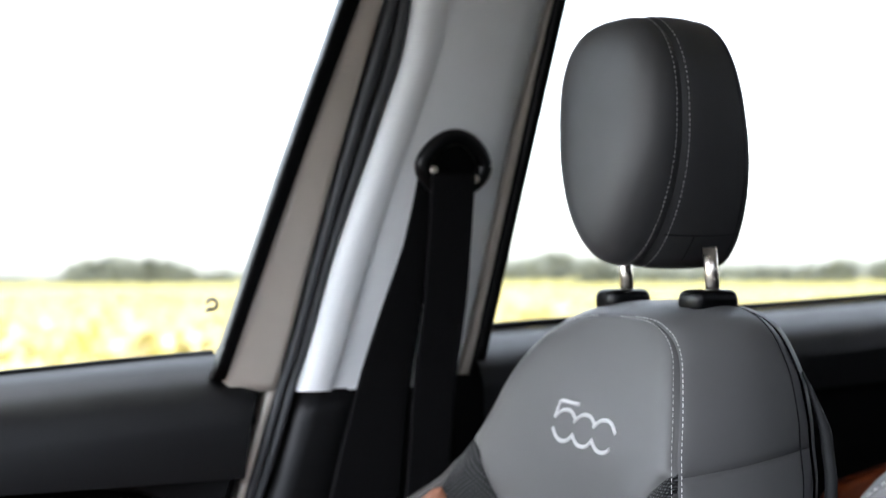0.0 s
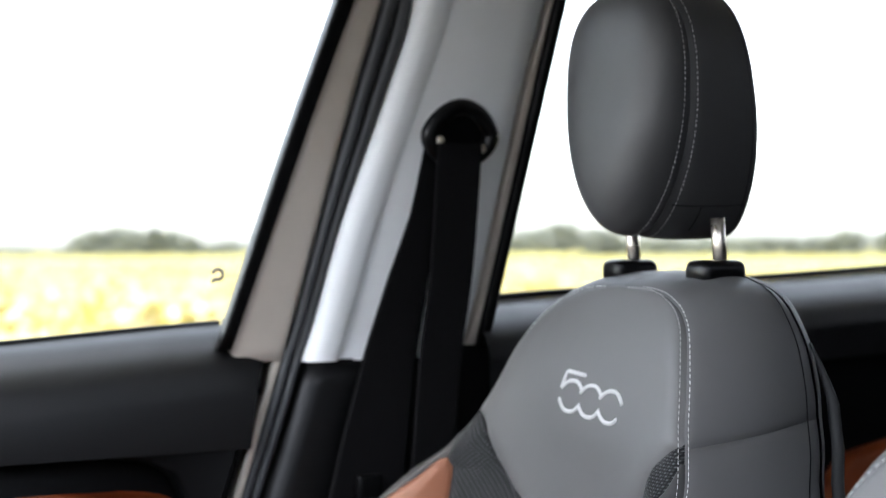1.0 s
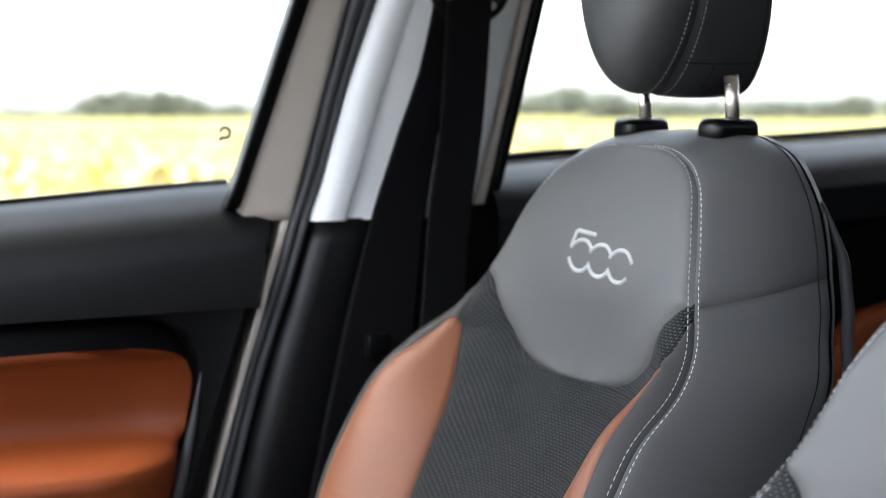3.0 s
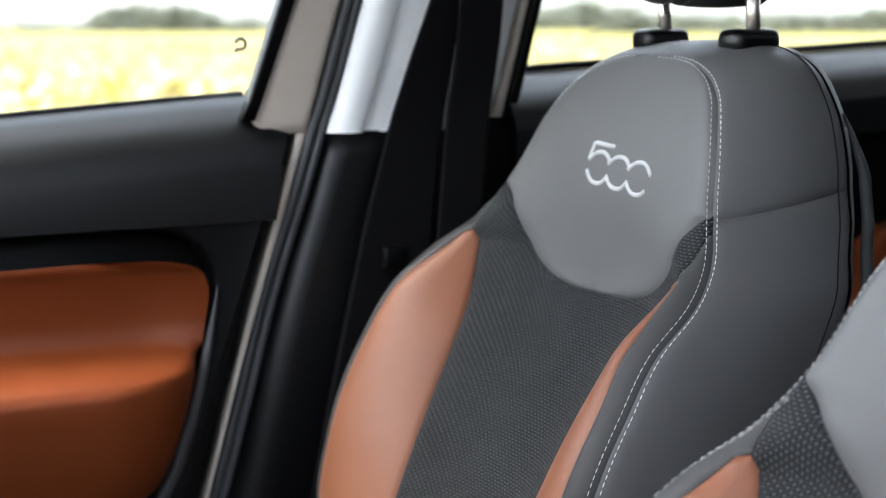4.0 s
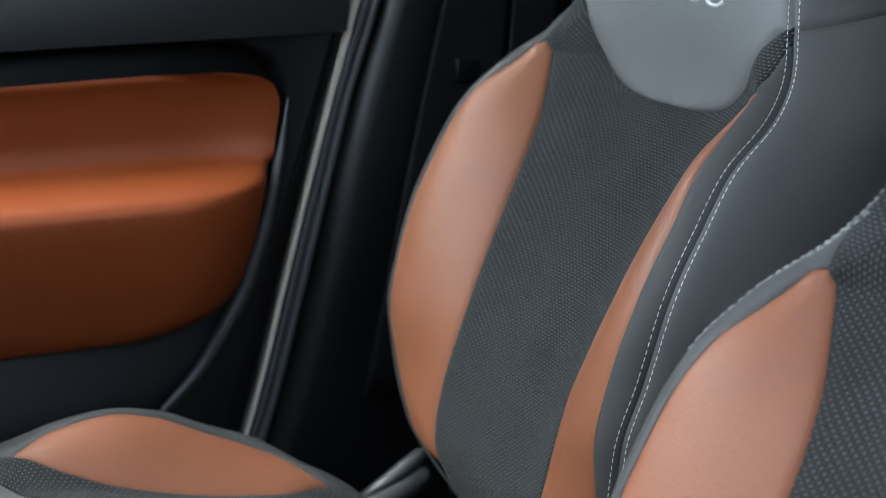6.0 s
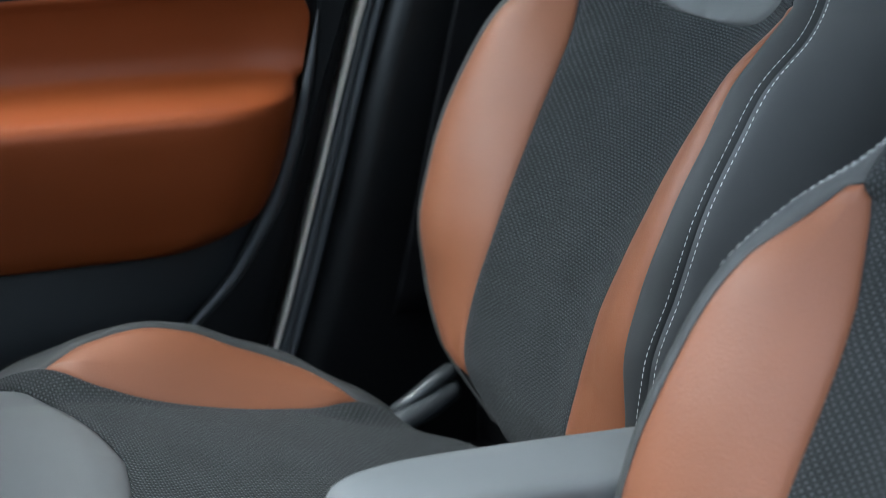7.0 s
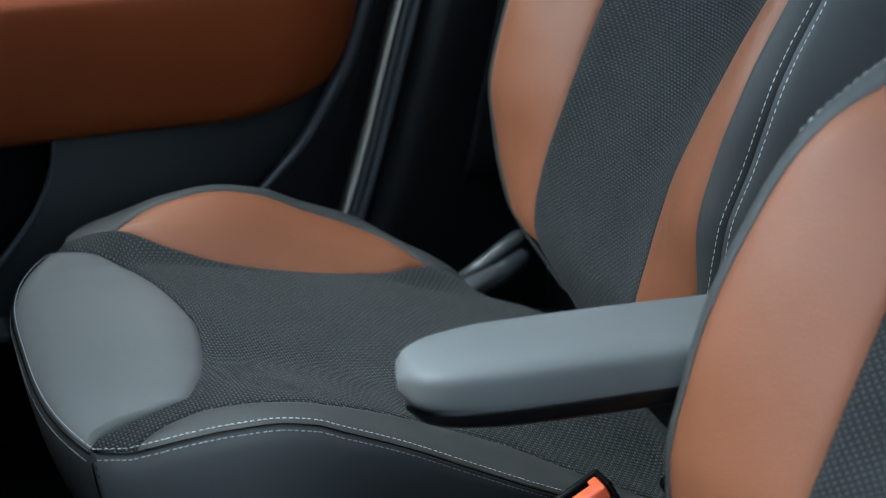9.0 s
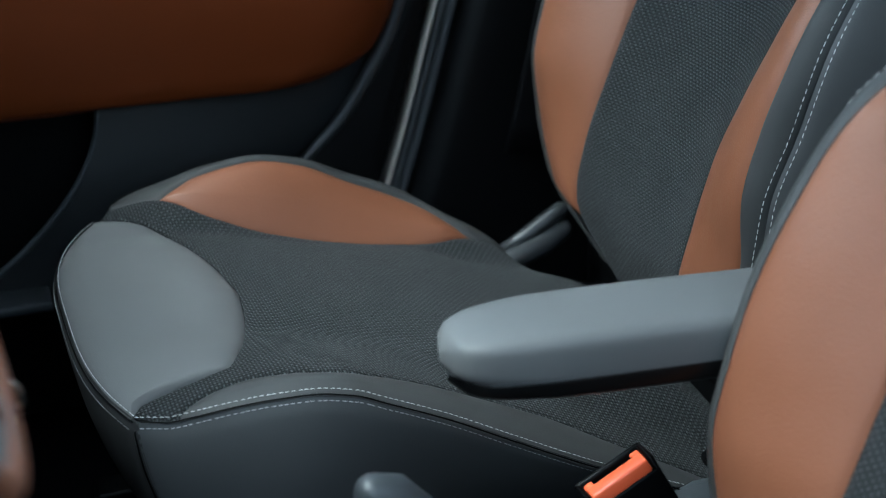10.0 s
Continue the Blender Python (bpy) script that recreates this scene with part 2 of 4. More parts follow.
DOOR_TAN = leather("door_tan_leather", (0.142, 0.031, 0.007), 0.47, grain=600, relief=0.15, spec=0.23)
CLOTH = woven("woven_cloth", (0.003, 0.0033, 0.0036), (0.090, 0.095, 0.099), 0.0031)
FOAM = plastic("foam_core", (0.01, 0.01, 0.011), 0.9)
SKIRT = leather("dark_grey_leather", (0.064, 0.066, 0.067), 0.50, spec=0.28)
THREAD = plastic("white_thread", (0.36, 0.36, 0.355), 0.7, spread=0.15, scale=400)
THREAD_BRIGHT = plastic("bright_thread", (0.52, 0.52, 0.51), 0.7, spread=0.15, scale=400)
THREAD_DIM = plastic("grey_thread", (0.44, 0.44, 0.44), 0.7, spread=0.15, scale=400)
SILVER_THREAD = plastic("silver_thread", (0.44, 0.44, 0.44), 0.45, spread=0.1, scale=500)
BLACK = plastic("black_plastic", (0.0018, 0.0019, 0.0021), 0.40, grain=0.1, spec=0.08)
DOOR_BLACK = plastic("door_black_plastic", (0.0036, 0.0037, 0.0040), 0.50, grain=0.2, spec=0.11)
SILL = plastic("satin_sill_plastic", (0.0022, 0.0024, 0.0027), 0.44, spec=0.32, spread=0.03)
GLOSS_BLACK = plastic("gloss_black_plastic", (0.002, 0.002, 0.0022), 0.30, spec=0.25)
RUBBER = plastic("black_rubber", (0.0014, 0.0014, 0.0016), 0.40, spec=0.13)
PAINT = plastic("beige_car_paint", (0.56, 0.50, 0.43), 0.32, coat=0.6)
SEAL = plastic("grey_black_rubber", (0.046, 0.048, 0.051), 0.45, spec=0.35)
SILVER = plastic("silver_grey_trim", (0.86, 0.88, 0.88), 0.42, spread=0.03)
CHROME = plastic("brushed_chrome", (0.72, 0.66, 0.58), 0.28, metal=1.0)
WEB = plastic("black_webbing", (0.0042, 0.0040, 0.0044), 0.7, spread=0.3, scale=300, spec=0.1)
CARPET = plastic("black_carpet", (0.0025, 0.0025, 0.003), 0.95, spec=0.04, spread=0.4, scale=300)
ORANGE = plastic("orange_plastic", (0.86, 0.13, 0.045), 0.38)
HEADLINER = plastic("pale_headliner", (0.55, 0.54, 0.52), 0.9, spread=0.04, scale=200)
POCKET = plastic("satin_pocket_plastic", (0.022, 0.0235, 0.025), 0.42, grain=0.1, spread=0.04, spec=0.4)
SHELL = plastic("seat_shell_plastic", (0.022, 0.023, 0.024), 0.62, spec=0.2)
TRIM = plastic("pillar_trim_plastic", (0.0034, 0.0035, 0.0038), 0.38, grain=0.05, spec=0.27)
SATIN = plastic("satin_charcoal_plastic", (0.030, 0.032, 0.034), 0.36, spread=0.03)
GREY_PLASTIC = plastic("grey_plastic", (0.030, 0.034, 0.038), 0.42, grain=0.2)


def glass():
    m, nt, bsdf = shader("window_glass")
    bsdf.inputs["Base Color"].default_value = (0.93, 0.97, 0.95, 1)
    bsdf.inputs["Roughness"].default_value = 0.0
    bsdf.inputs["Transmission Weight"].default_value = 1.0
    bsdf.inputs["IOR"].default_value = 1.05
    return m


GLASS = glass()

# ================= ground, field, distance =================
def field_material():
    m, nt, bsdf = shader("flowering_field")
    tc = nt.nodes.new("ShaderNodeTexCoord")
    n1 = nt.nodes.new("ShaderNodeTexNoise")
    n1.inputs["Scale"].default_value = 0.35
    n1.inputs["Detail"].default_value = 6
    n2 = nt.nodes.new("ShaderNodeTexNoise")
    n2.inputs["Scale"].default_value = 3.5
    n2.inputs["Detail"].default_value = 8
    ramp = nt.nodes.new("ShaderNodeValToRGB")
    e = ramp.color_ramp.elements
    e[0].position, e[0].color = 0.36, (0.13, 0.14, 0.030, 1)
    e[1].position, e[1].color = 0.62, (0.42, 0.32, 0.085, 1)
    mid = ramp.color_ramp.elements.new(0.5)
    mid.color = (0.27, 0.24, 0.055, 1)
    mixv = nt.nodes.new("ShaderNodeMath")
    mixv.operation = "ADD"
    half = nt.nodes.new("ShaderNodeMath")
    half.operation = "MULTIPLY"
    half.inputs[1].default_value = 0.5
    nt.links.new(tc.outputs["Object"], n1.inputs["Vector"])
    nt.links.new(tc.outputs["Object"], n2.inputs["Vector"])
    nt.links.new(n1.outputs["Fac"], mixv.inputs[0])
    nt.links.new(n2.outputs["Fac"], mixv.inputs[1])
    nt.links.new(mixv.outputs[0], half.inputs[0])
    nt.links.new(half.outputs[0], ramp.inputs["Fac"])
    # unseen neutral grey ground on the near side, added against yellow-green bounce light
    leng = nt.nodes.new("ShaderNodeSeparateXYZ")
    nt.links.new(tc.outputs["Object"], leng.inputs["Vector"])
    near = nt.nodes.new("ShaderNodeMapRange")
    near.inputs["From Min"].default_value = 4.5
    near.inputs["From Max"].default_value = 7.0
    nt.links.new(leng.outputs["Y"], near.inputs["Value"])
    bounce_grey = nt.nodes.new("ShaderNodeMix")
    bounce_grey.data_type = "RGBA"
    bounce_grey.inputs["A"].default_value = (0.17, 0.165, 0.16, 1)
    nt.links.new(near.outputs["Result"], bounce_grey.inputs["Factor"])
    nt.links.new(ramp.outputs["Color"], bounce_grey.inputs["B"])
    nt.links.new(bounce_grey.outputs["Result"], bsdf.inputs["Base Color"])
    bump = nt.nodes.new("ShaderNodeBump")
    bump.inputs["Distance"].default_value = 0.2
    nt.links.new(n2.outputs["Fac"], bump.inputs["Height"])
    nt.links.new(bump.outputs["Normal"], bsdf.inputs["Normal"])
    bsdf.inputs["Roughness"].default_value = 0.95
    return m


def leaf_material(name, stops):
    m, nt, bsdf = shader(name)
    geo = nt.nodes.new("ShaderNodeNewGeometry")
    ramp = nt.nodes.new("ShaderNodeValToRGB")
    e = ramp.color_ramp.elements
    e[0].color, e[1].color = (*stops[0], 1), (*stops[-1], 1)
    for i, c in enumerate(stops[1:-1], 1):
        e.new(i / (len(stops) - 1)).color = (*c, 1)
    tc = nt.nodes.new("ShaderNodeTexCoord")
    drift = nt.nodes.new("ShaderNodeTexNoise")
    drift.inputs["Scale"].default_value = 0.9
    drift.inputs["Detail"].default_value = 3
    nt.links.new(tc.outputs["Object"], drift.inputs["Vector"])
    wide = nt.nodes.new("ShaderNodeMapRange")
    wide.inputs["From Min"].default_value, wide.inputs["From Max"].default_value = 0.32, 0.68
    nt.links.new(drift.outputs["Fac"], wide.inputs["Value"])
    both = nt.nodes.new("ShaderNodeMix")
    both.inputs["Factor"].default_value = 0.6
    nt.links.new(geo.outputs["Random Per Island"], both.inputs["A"])
    nt.links.new(wide.outputs["Result"], both.inputs["B"])
    nt.links.new(both.outputs["Result"], ramp.inputs["Fac"])
    nt.links.new(ramp.outputs["Color"], bsdf.inputs["Base Color"])
    bsdf.inputs["Roughness"].default_value = 0.7
    return m


bm = bmesh.new()
bmesh.ops.create_grid(bm, x_segments=40, y_segments=40, size=2500)
structure("ground", bm, field_material(), "broad field of yellow-green crop reaching the horizon", m=Matrix())


def leaves_bm(rng, clumps, leaf, count):
    """Clumps of loose leaves: clumps are (x, y, z, rx, rz)."""
    verts, faces = [], []
    for x, y, z, rx, rz in clumps:
        for _ in range(count):
            d = rng.normal(size=3)
            d /= np.linalg.norm(d)
            c = np.array([x, y, z]) + d * np.array([rx, rx, rz]) * rng.uniform(0.35, 1.0)
            u = rng.normal(size=3)
            u /= np.linalg.norm(u)
            v = np.cross(u, rng.normal(size=3))
            v /= np.linalg.norm(v)
            s = leaf * rng.uniform(0.6, 1.4)
            k = len(verts)
            verts += [c - u * s, c + v * s * 0.5, c + u * s, c - v * s * 0.5]
            faces.append((k, k + 1, k + 2, k + 3))
    me = bpy.data.meshes.new("leaves")
    me.from_pydata([tuple(p) for p in verts], [], faces)
    return me


rng = np.random.default_rng(5)
clumps = []
for k in range(2600):
    ang, dist = rng.uniform(-0.42, 0.42), 7.0 + 70 * rng.uniform(0, 1) ** 1.6
    clumps.append((dist * math.sin(ang), dist * math.cos(ang), rng.uniform(0.15, 0.5), 0.32, 0.28))
me = leaves_bm(rng, clumps, 0.10, 14)
me.materials.append(leaf_material("crop_leaves", [(0.09, 0.12, 0.025), (0.21, 0.21, 0.04), (0.43, 0.33, 0.065), (0.48, 0.40, 0.20), (0.55, 0.48, 0.30), (0.44, 0.29, 0.17), (0.28, 0.12, 0.075)]))
tagged(new("crop_plants", me), "dense yellow and green flowering crop in the field", "crop", kind="stuff")

treeline = curve_of([-0.40, -0.245, -0.235, -0.205, -0.17, -0.155, -0.12, 0.03, 0.065, 0.12, 0.2, 0.27, 0.34],
                    [0.9, 0.9, 4.0, 5.4, 4.8, 2.3, 2.0, 3.4, 5.4, 3.6, 3.4, 4.6, 3.6])
clumps = []
for k in range(520):
    ang = rng.uniform(-0.40, 0.40)
    dist = rng.uniform(290, 340)
    top = float(treeline(ang)) * rng.uniform(0.8, 1.05)
    for z in np.arange(0.8, top, 1.1):
        clumps.append((dist * ang, dist, z, 1.9, 0.9))
me = leaves_bm(rng, clumps, 0.75, 12)
# leaf tones paled: the haze of the distance is in their colour
me.materials.append(leaf_material("hazed_tree_leaves", [(0.085, 0.092, 0.072), (0.11, 0.118, 0.09), (0.14, 0.145, 0.115)]))
tagged(new("far_woods", me), "low grey-green tree line on the horizon", "woods", kind="stuff")

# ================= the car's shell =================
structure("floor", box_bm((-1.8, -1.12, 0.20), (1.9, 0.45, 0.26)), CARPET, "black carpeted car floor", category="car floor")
# out of view; its front edge is set to shade the lower backrests
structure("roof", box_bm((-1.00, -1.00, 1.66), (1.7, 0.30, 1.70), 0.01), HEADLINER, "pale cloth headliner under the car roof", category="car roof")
# solid up to the roof, out of view, to keep rear light out
structure("wall_rear", box_bm((1.86, -1.12, 0.26), (1.92, 0.45, 1.66), 0.01), BLACK, "unseen full-height wall that shuts light out of the rear", category="car wall")
# out of view; set close and high to shade the low cabin
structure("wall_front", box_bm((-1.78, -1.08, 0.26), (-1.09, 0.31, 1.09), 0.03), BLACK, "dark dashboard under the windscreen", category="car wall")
# added to close a bright hole behind the seat
structure("wall_far", box_bm((0.06, 0.37, 0.26), (1.86, 0.44, 0.80), 0.01), BLACK, "low wall at the far rear door added against leaking light", category="car wall")
# added to stop light leaking under the door onto the floor
structure("wall_sill_far", box_bm((-1.75, 0.432, 0.20), (0.055, 0.47, 0.42), 0.01), BLACK, "dark wall under the far front door added against leaking light", category="car wall")
# windowless and out of view, raised to the roof to darken the rear
structure("wall_side", box_bm((0.10, -1.16, 0.26), (1.86, -1.08, 1.66), 0.01), BLACK, "unseen full-height wall that shades the near rear side", category="car wall")
# pillar out of view, added to narrow the light through the near opening
structure("wall_pillar", prism_bm([(-1.10, 0.26), (-0.99, 1.70), (-1.04, 1.70), (-1.16, 1.14), (-1.16, 0.26)], 0, 0.0, 0.14, 0.01, 2), BLACK, "unseen near pillar that cuts light from the side", category="car wall")
# light blocker beside the near seat, out of view; the opening has no door
structure("wall_near_low", box_bm((-1.20, -1.18, 0.26), (0.0, -1.10, 0.84), 0.02), BLACK, "unseen low wall that cuts light on the near side", category="car wall")
# added out of view: blocks low sky and darkens near-side reflections
structure("backdrop", prism_bm([(-9.6, 0.0), (-9.0, 0.0), (-9.1, 3.0), (-9.3, 3.4), (-9.6, 3.1)], 0, -14.0, 14.0, 0.1, 2), leather("backdrop_dark", (0.030, 0.038, 0.034), 0.8, grain=20, relief=0.6, spread=0.5), "unseen dark wall added behind the camera to block low sky")
# sill out of view, added to hold back light from the ground
structure("wall_sill", box_bm((-1.70, -1.16, 0.20), (0.12, -1.06, 0.40), 0.02), BLACK, "unseen near door sill that cuts low light", category="car wall")


def oo(z):
    return 0.33 - 0.2 * np.maximum(np.asarray(z, float) - 1.1, 0)


def loft_bm(zs, section):
    """Closed rings of (x, y) by height, skinned and capped."""
    bm = bmesh.new()
    rings = [[bm.verts.new((x, y, z)) for x, y in section(z)] for z in zs]
    n = len(rings[0])
    for r0, r1 in zip(rings, rings[1:]):
        for k in range(n):
            bm.faces.new((r0[k], r0[(k + 1) % n], r1[(k + 1) % n], r1[k]))
    bm.faces.new(rings[0][::-1])
    bm.faces.new(rings[-1])
    bmesh.ops.recalc_face_normals(bm, faces=bm.faces)
    return bm


def rounded(l, r, front, back, edge=0.006):
    """A strip's cross section: rounded towards the cabin (front), square behind."""
    e = min(edge, (r - l) * 0.48)
    pts = [(l, back), (l, front + e)]
    pts += [(l + e * (1 - math.cos(a)), front + e * (1 - math.sin(a))) for a in (0.4, 0.8, 1.2)]
    pts += [(l + e, front), (r - e, front)]
    pts += [(r - e * (1 - math.cos(a)), front + e * (1 - math.sin(a))) for a in (1.2, 0.8, 0.4)]
    return pts + [(r, front + e), (r, back)]


door_edge = curve_of([0.40, 0.537, 0.732, 0.916, 1.082, 1.113], [-0.530, -0.475, -0.417, -0.365, -0.313, -0.304])
black_l = curve_of([1.10, 1.133, 1.333, 1.527, 1.68], [-0.374, -0.364, -0.308, -0.249, -0.205])
beige_l = curve_of([1.10, 1.123, 1.365, 1.528, 1.68], [-0.359, -0.352, -0.280, -0.228, -0.182])
beige_r = curve_of([1.09, 1.115, 1.19, 1.341, 1.531, 1.68], [-0.290, -0.284, -0.268, -0.236, -0.191, -0.155])
silver_l = curve_of([1.09, 1.104, 1.246, 1.394, 1.483, 1.534, 1.68], [-0.270, -0.265, -0.232, -0.188, -0.164, -0.160, -0.155])
silver_r = curve_of([1.09, 1.144, 1.26, 1.394, 1.547, 1.68], [-0.056, -0.043, -0.025, -0.005, 0.025, 0.052])
rear_l = curve_of([1.10, 1.144, 1.548, 1.68], [-0.040, -0.033, 0.029, 0.050])
rear_r = curve_of([1.10, 1.154, 1.549, 1.68], [-0.023, -0.015, 0.046, 0.066])
sill = curve_of([-1.7, -0.607, -0.368, -0.30], [1.04, 1.113, 1.129, 1.132])

# ================= far front door =================
door = thing("front_door", (-0.9, 0.37, 0.26), "closed black front door with tan leather insert and clear window", "car door")
part("door_shell", prism_bm([(-1.68, 0.30), (-0.55, 0.30), (-0.475, 0.537), (-0.417, 0.732), (-0.365, 0.916), (-0.313, 1.085), (-0.35, 1.10), (-0.607, 1.085), (-1.68, 1.01)], 1, 0.372, 0.43, 0.004, 1), DOOR_BLACK, door)
frame_outline = [(-1.68, 0.969), (-1.0, 0.985), (-0.60, 0.992), (-0.50, 0.992), (-0.455, 0.985), (-0.425, 0.969), (-0.409, 0.940), (-0.411, 0.88),
                 (-0.428, 0.80), (-0.452, 0.73), (-0.485, 0.67), (-0.53, 0.615), (-0.575, 0.57), (-0.63, 0.53), (-0.72, 0.49), (-0.70, 0.47), (-0.60, 0.46), (-0.515, 0.455),
                 (-0.479, 0.537), (-0.421, 0.732), (-0.369, 0.916), (-0.322, 1.062), (-0.322, 1.064), (-0.335, 1.060), (-0.607, 1.036), (-1.68, 0.992)]
part("upper_panel", prism_bm(frame_outline, 1, 0.330, 0.375, 0.008, 3), DOOR_BLACK, door, "satin black door panel curving down its rear edge")


sill_y = curve_of([0, 0.25, 0.5, 0.65, 0.8, 1], [0.408, 0.382, 0.358, 0.345, 0.335, 0.328])
sill_fall = curve_of([0, 0.25, 0.5, 0.65, 0.8, 1], [0, 0.007, 0.020, 0.031, 0.047, 0.072])


def roll(a, b):
    """Window sill of the door: a slope from the glass, rounded over, then the upper panel's face down to the insert's recess."""
    q = np.minimum(b / 0.7, 1)
    fall = sill_fall(q)
    end = door_edge(1.108 - fall - 0.03 * np.maximum(b - 0.7, 0) / 0.3) - 0.002
    x = -1.68 + a ** 0.6 * (end + 1.68)
    z0 = sill(x) - 0.008 * smooth01(x, -0.34, -0.31) + 0.001 - fall
    z1 = 0.994 - 0.012 * smooth01(-x, 0.6, 1.6)
    return x, sill_y(q) - 0.004 * (1 - (1 - np.maximum(b - 0.7, 0) / 0.3) ** 2), z0 + (z1 - z0) * np.maximum(b - 0.7, 0) / 0.3


part("sill_roll", sheet_mesh(roll, 90, 44, out=(-0.9, 0.5, 1.0)), SILL, door, "soft rounded black window sill")
pad_end = curve_of([0.665, 0.672, 0.709, 0.779, 0.839, 0.919, 0.944, 0.957, 0.963], [-0.66, -0.555, -0.475, -0.446, -0.432, -0.418, -0.427, -0.450, -0.49])
pad_face = curve_of([0.665, 0.679, 0.719, 0.789, 0.825, 0.838, 0.846, 0.851, 0.857, 0.866, 0.885, 0.92, 0.945, 0.958, 0.963], [0.334, 0.292, 0.273, 0.252, 0.2465, 0.252, 0.275, 0.305, 0.333, 0.345, 0.349, 0.344, 0.336, 0.329, 0.330])


def pad(a, b):
    z = 0.665 + b**1.4 * 0.298
    end = pad_end(z)
    x = -1.45 + a * (end + 1.45)
    ledge = pad_face(z - 0.003 * (1 - smooth01(x, -0.85, -0.45)))
    edge = 1 - np.sqrt(np.clip(1 - np.clip(1 - (end - x) / (0.05 + 0.7 * (0.35 - ledge)), 0, 1) ** 2, 0, 1))
    bowl = smooth01(z, 0.846, 0.868)
    y = (ledge + (0.350 - ledge) * edge) * (1 - bowl) + bowl * (ledge - 0.015 * smooth01(x, end - 0.085, end) ** 1.3)
    return x, y, z - smooth01(z, 0.87, 0.963) * (0.003 + 0.012 * np.clip(-0.45 - x, 0, 0.3))


part("armrest_pad", sheet_mesh(pad, 130, 120, out=(-0.9, 0.6, 0.83)), DOOR_TAN, door, "tan leather door insert with a padded ledge")


lip_x = curve_of([0.50, 0.55, 0.586, 0.63, 0.681, 0.717, 0.755, 0.793, 0.83, 0.868, 0.906, 0.949, 0.98], [-0.64, -0.60, -0.563, -0.519, -0.485, -0.464, -0.450, -0.437, -0.427, -0.418, -0.411, -0.404, -0.399])


def pocket(a, b):
    z = 0.44 + b * 0.32
    left = -0.79 - 0.12 * np.clip((0.672 - z) / 0.17, 0, 1.3) ** 1.9
    x = left + a * (lip_x(z) + 0.004 - left)
    return x, 0.314 + 0.040 * a**2.4 - 0.006 * np.sin(np.pi * a) + 0.03 * np.clip((0.60 - z) / 0.16, 0, 1), z


part("map_pocket", sheet_mesh(pocket, 50, 40, out=(-0.7, 0.6, 0.55)), POCKET, door, "dark satin plastic map pocket front")
lz = np.linspace(0.52, 0.925, 34)
part("panel_lip", tube_bm([(float(lip_x(z)), 0.329, z) for z in lz], [0.0008 + 0.0084 * math.sin(math.pi * k / 33) ** 0.9 for k in range(34)], 12, up=(0, 1, 0)), SATIN, door, "satin charcoal ridge round the door insert")
part("pocket_lip", tube_bm([(-0.79 - 0.12 * max(0, (0.672 - z) / 0.17) ** 1.9, 0.318, z) for z in np.linspace(0.672, 0.47, 16)], 0.004, 8, up=(0, 1, 0)), GREY_PLASTIC, door)
part("pocket_shelf", box_bm((-1.66, 0.29, 0.462), (-0.86, 0.36, 0.474), 0.004), GREY_PLASTIC, door)
zs = [1.085 + 0.02 * k for k in range(30)]
part("window_frame", loft_bm([1.090] + [z for z in zs if z > 1.10], lambda z: rounded(float(beige_l(z)), float(beige_r(z)), float(oo(z)) + 0.012, float(oo(z)) + 0.05, 0.012)), PAINT, door, "beige painted window frame")
part("window_seal", loft_bm([1.105] + [z for z in zs if z > 1.11], lambda z: rounded(float(black_l(z)), float(beige_l(z)) + 0.001, float(oo(z)) + 0.006, float(oo(z)) + 0.024, 0.004)), RUBBER, door, "black rubber window seal")
part("sill_seal", tube_bm([(x, 0.412, float(sill(x)) + 0.001) for x in np.linspace(-1.68, -0.345, 14)], 0.0045, 8), RUBBER, door)
bm = bmesh.new()
pane = [(-1.60, 0.385, float(sill(-1.6)) - 0.02), (-0.335, 0.362, float(sill(-0.37)) - 0.02), (-0.19, float(oo(1.64)) + 0.018, 1.64), (-1.05, float(oo(1.64)) + 0.018, 1.64)]
pv = [bm.verts.new(p) for p in pane]
pv2 = [bm.verts.new((p[0], p[1] + 0.004, p[2])) for p in pane]
bm.faces.new(pv)
bm.faces.new(pv2[::-1])
for i in range(4):
    bm.faces.new((pv[i], pv2[i], pv2[(i + 1) % 4], pv[(i + 1) % 4]))
bmesh.ops.recalc_face_normals(bm, faces=bm.faces)
part("window_pane", bm, GLASS, door, "clear side window glass", smooth=False).visible_shadow = False
# black frame along the roof
part("roof_frame", tube_bm([(-1.1, float(oo(1.64)) + 0.02, 1.64), (-0.2, float(oo(1.64)) + 0.02, 1.645)], 0.02, 8), RUBBER, door)

# ================= door pillar =================
pillar = thing("door_pillar", (-0.18, 0.36, 0.26), "black and silver-grey trimmed pillar between the side doors", "car pillar")
zl = [0.40 + 0.025 * k for k in range(28)] + [1.084]
# black sheet added behind the door gap to stop light leaking through
part("leak_sheet", loft_bm(zl + [1.11, 1.135], lambda z: rounded(float(door_edge(z)) - 0.02, float(door_edge(z)) + 0.05, 0.372, 0.46, 0.003)), RUBBER, pillar)
part("painted_flange", loft_bm(zl + [1.10, 1.112], lambda z: rounded(float(door_edge(z)) + 0.008, float(door_edge(z)) + 0.0142 + 0.0035 * float(smooth01(z, 0.75, 1.0)) + 0.0018 * float(smooth01(z, 1.06, 1.11)), 0.345, 0.38, 0.003)), PAINT, pillar, "thin beige painted door flange")


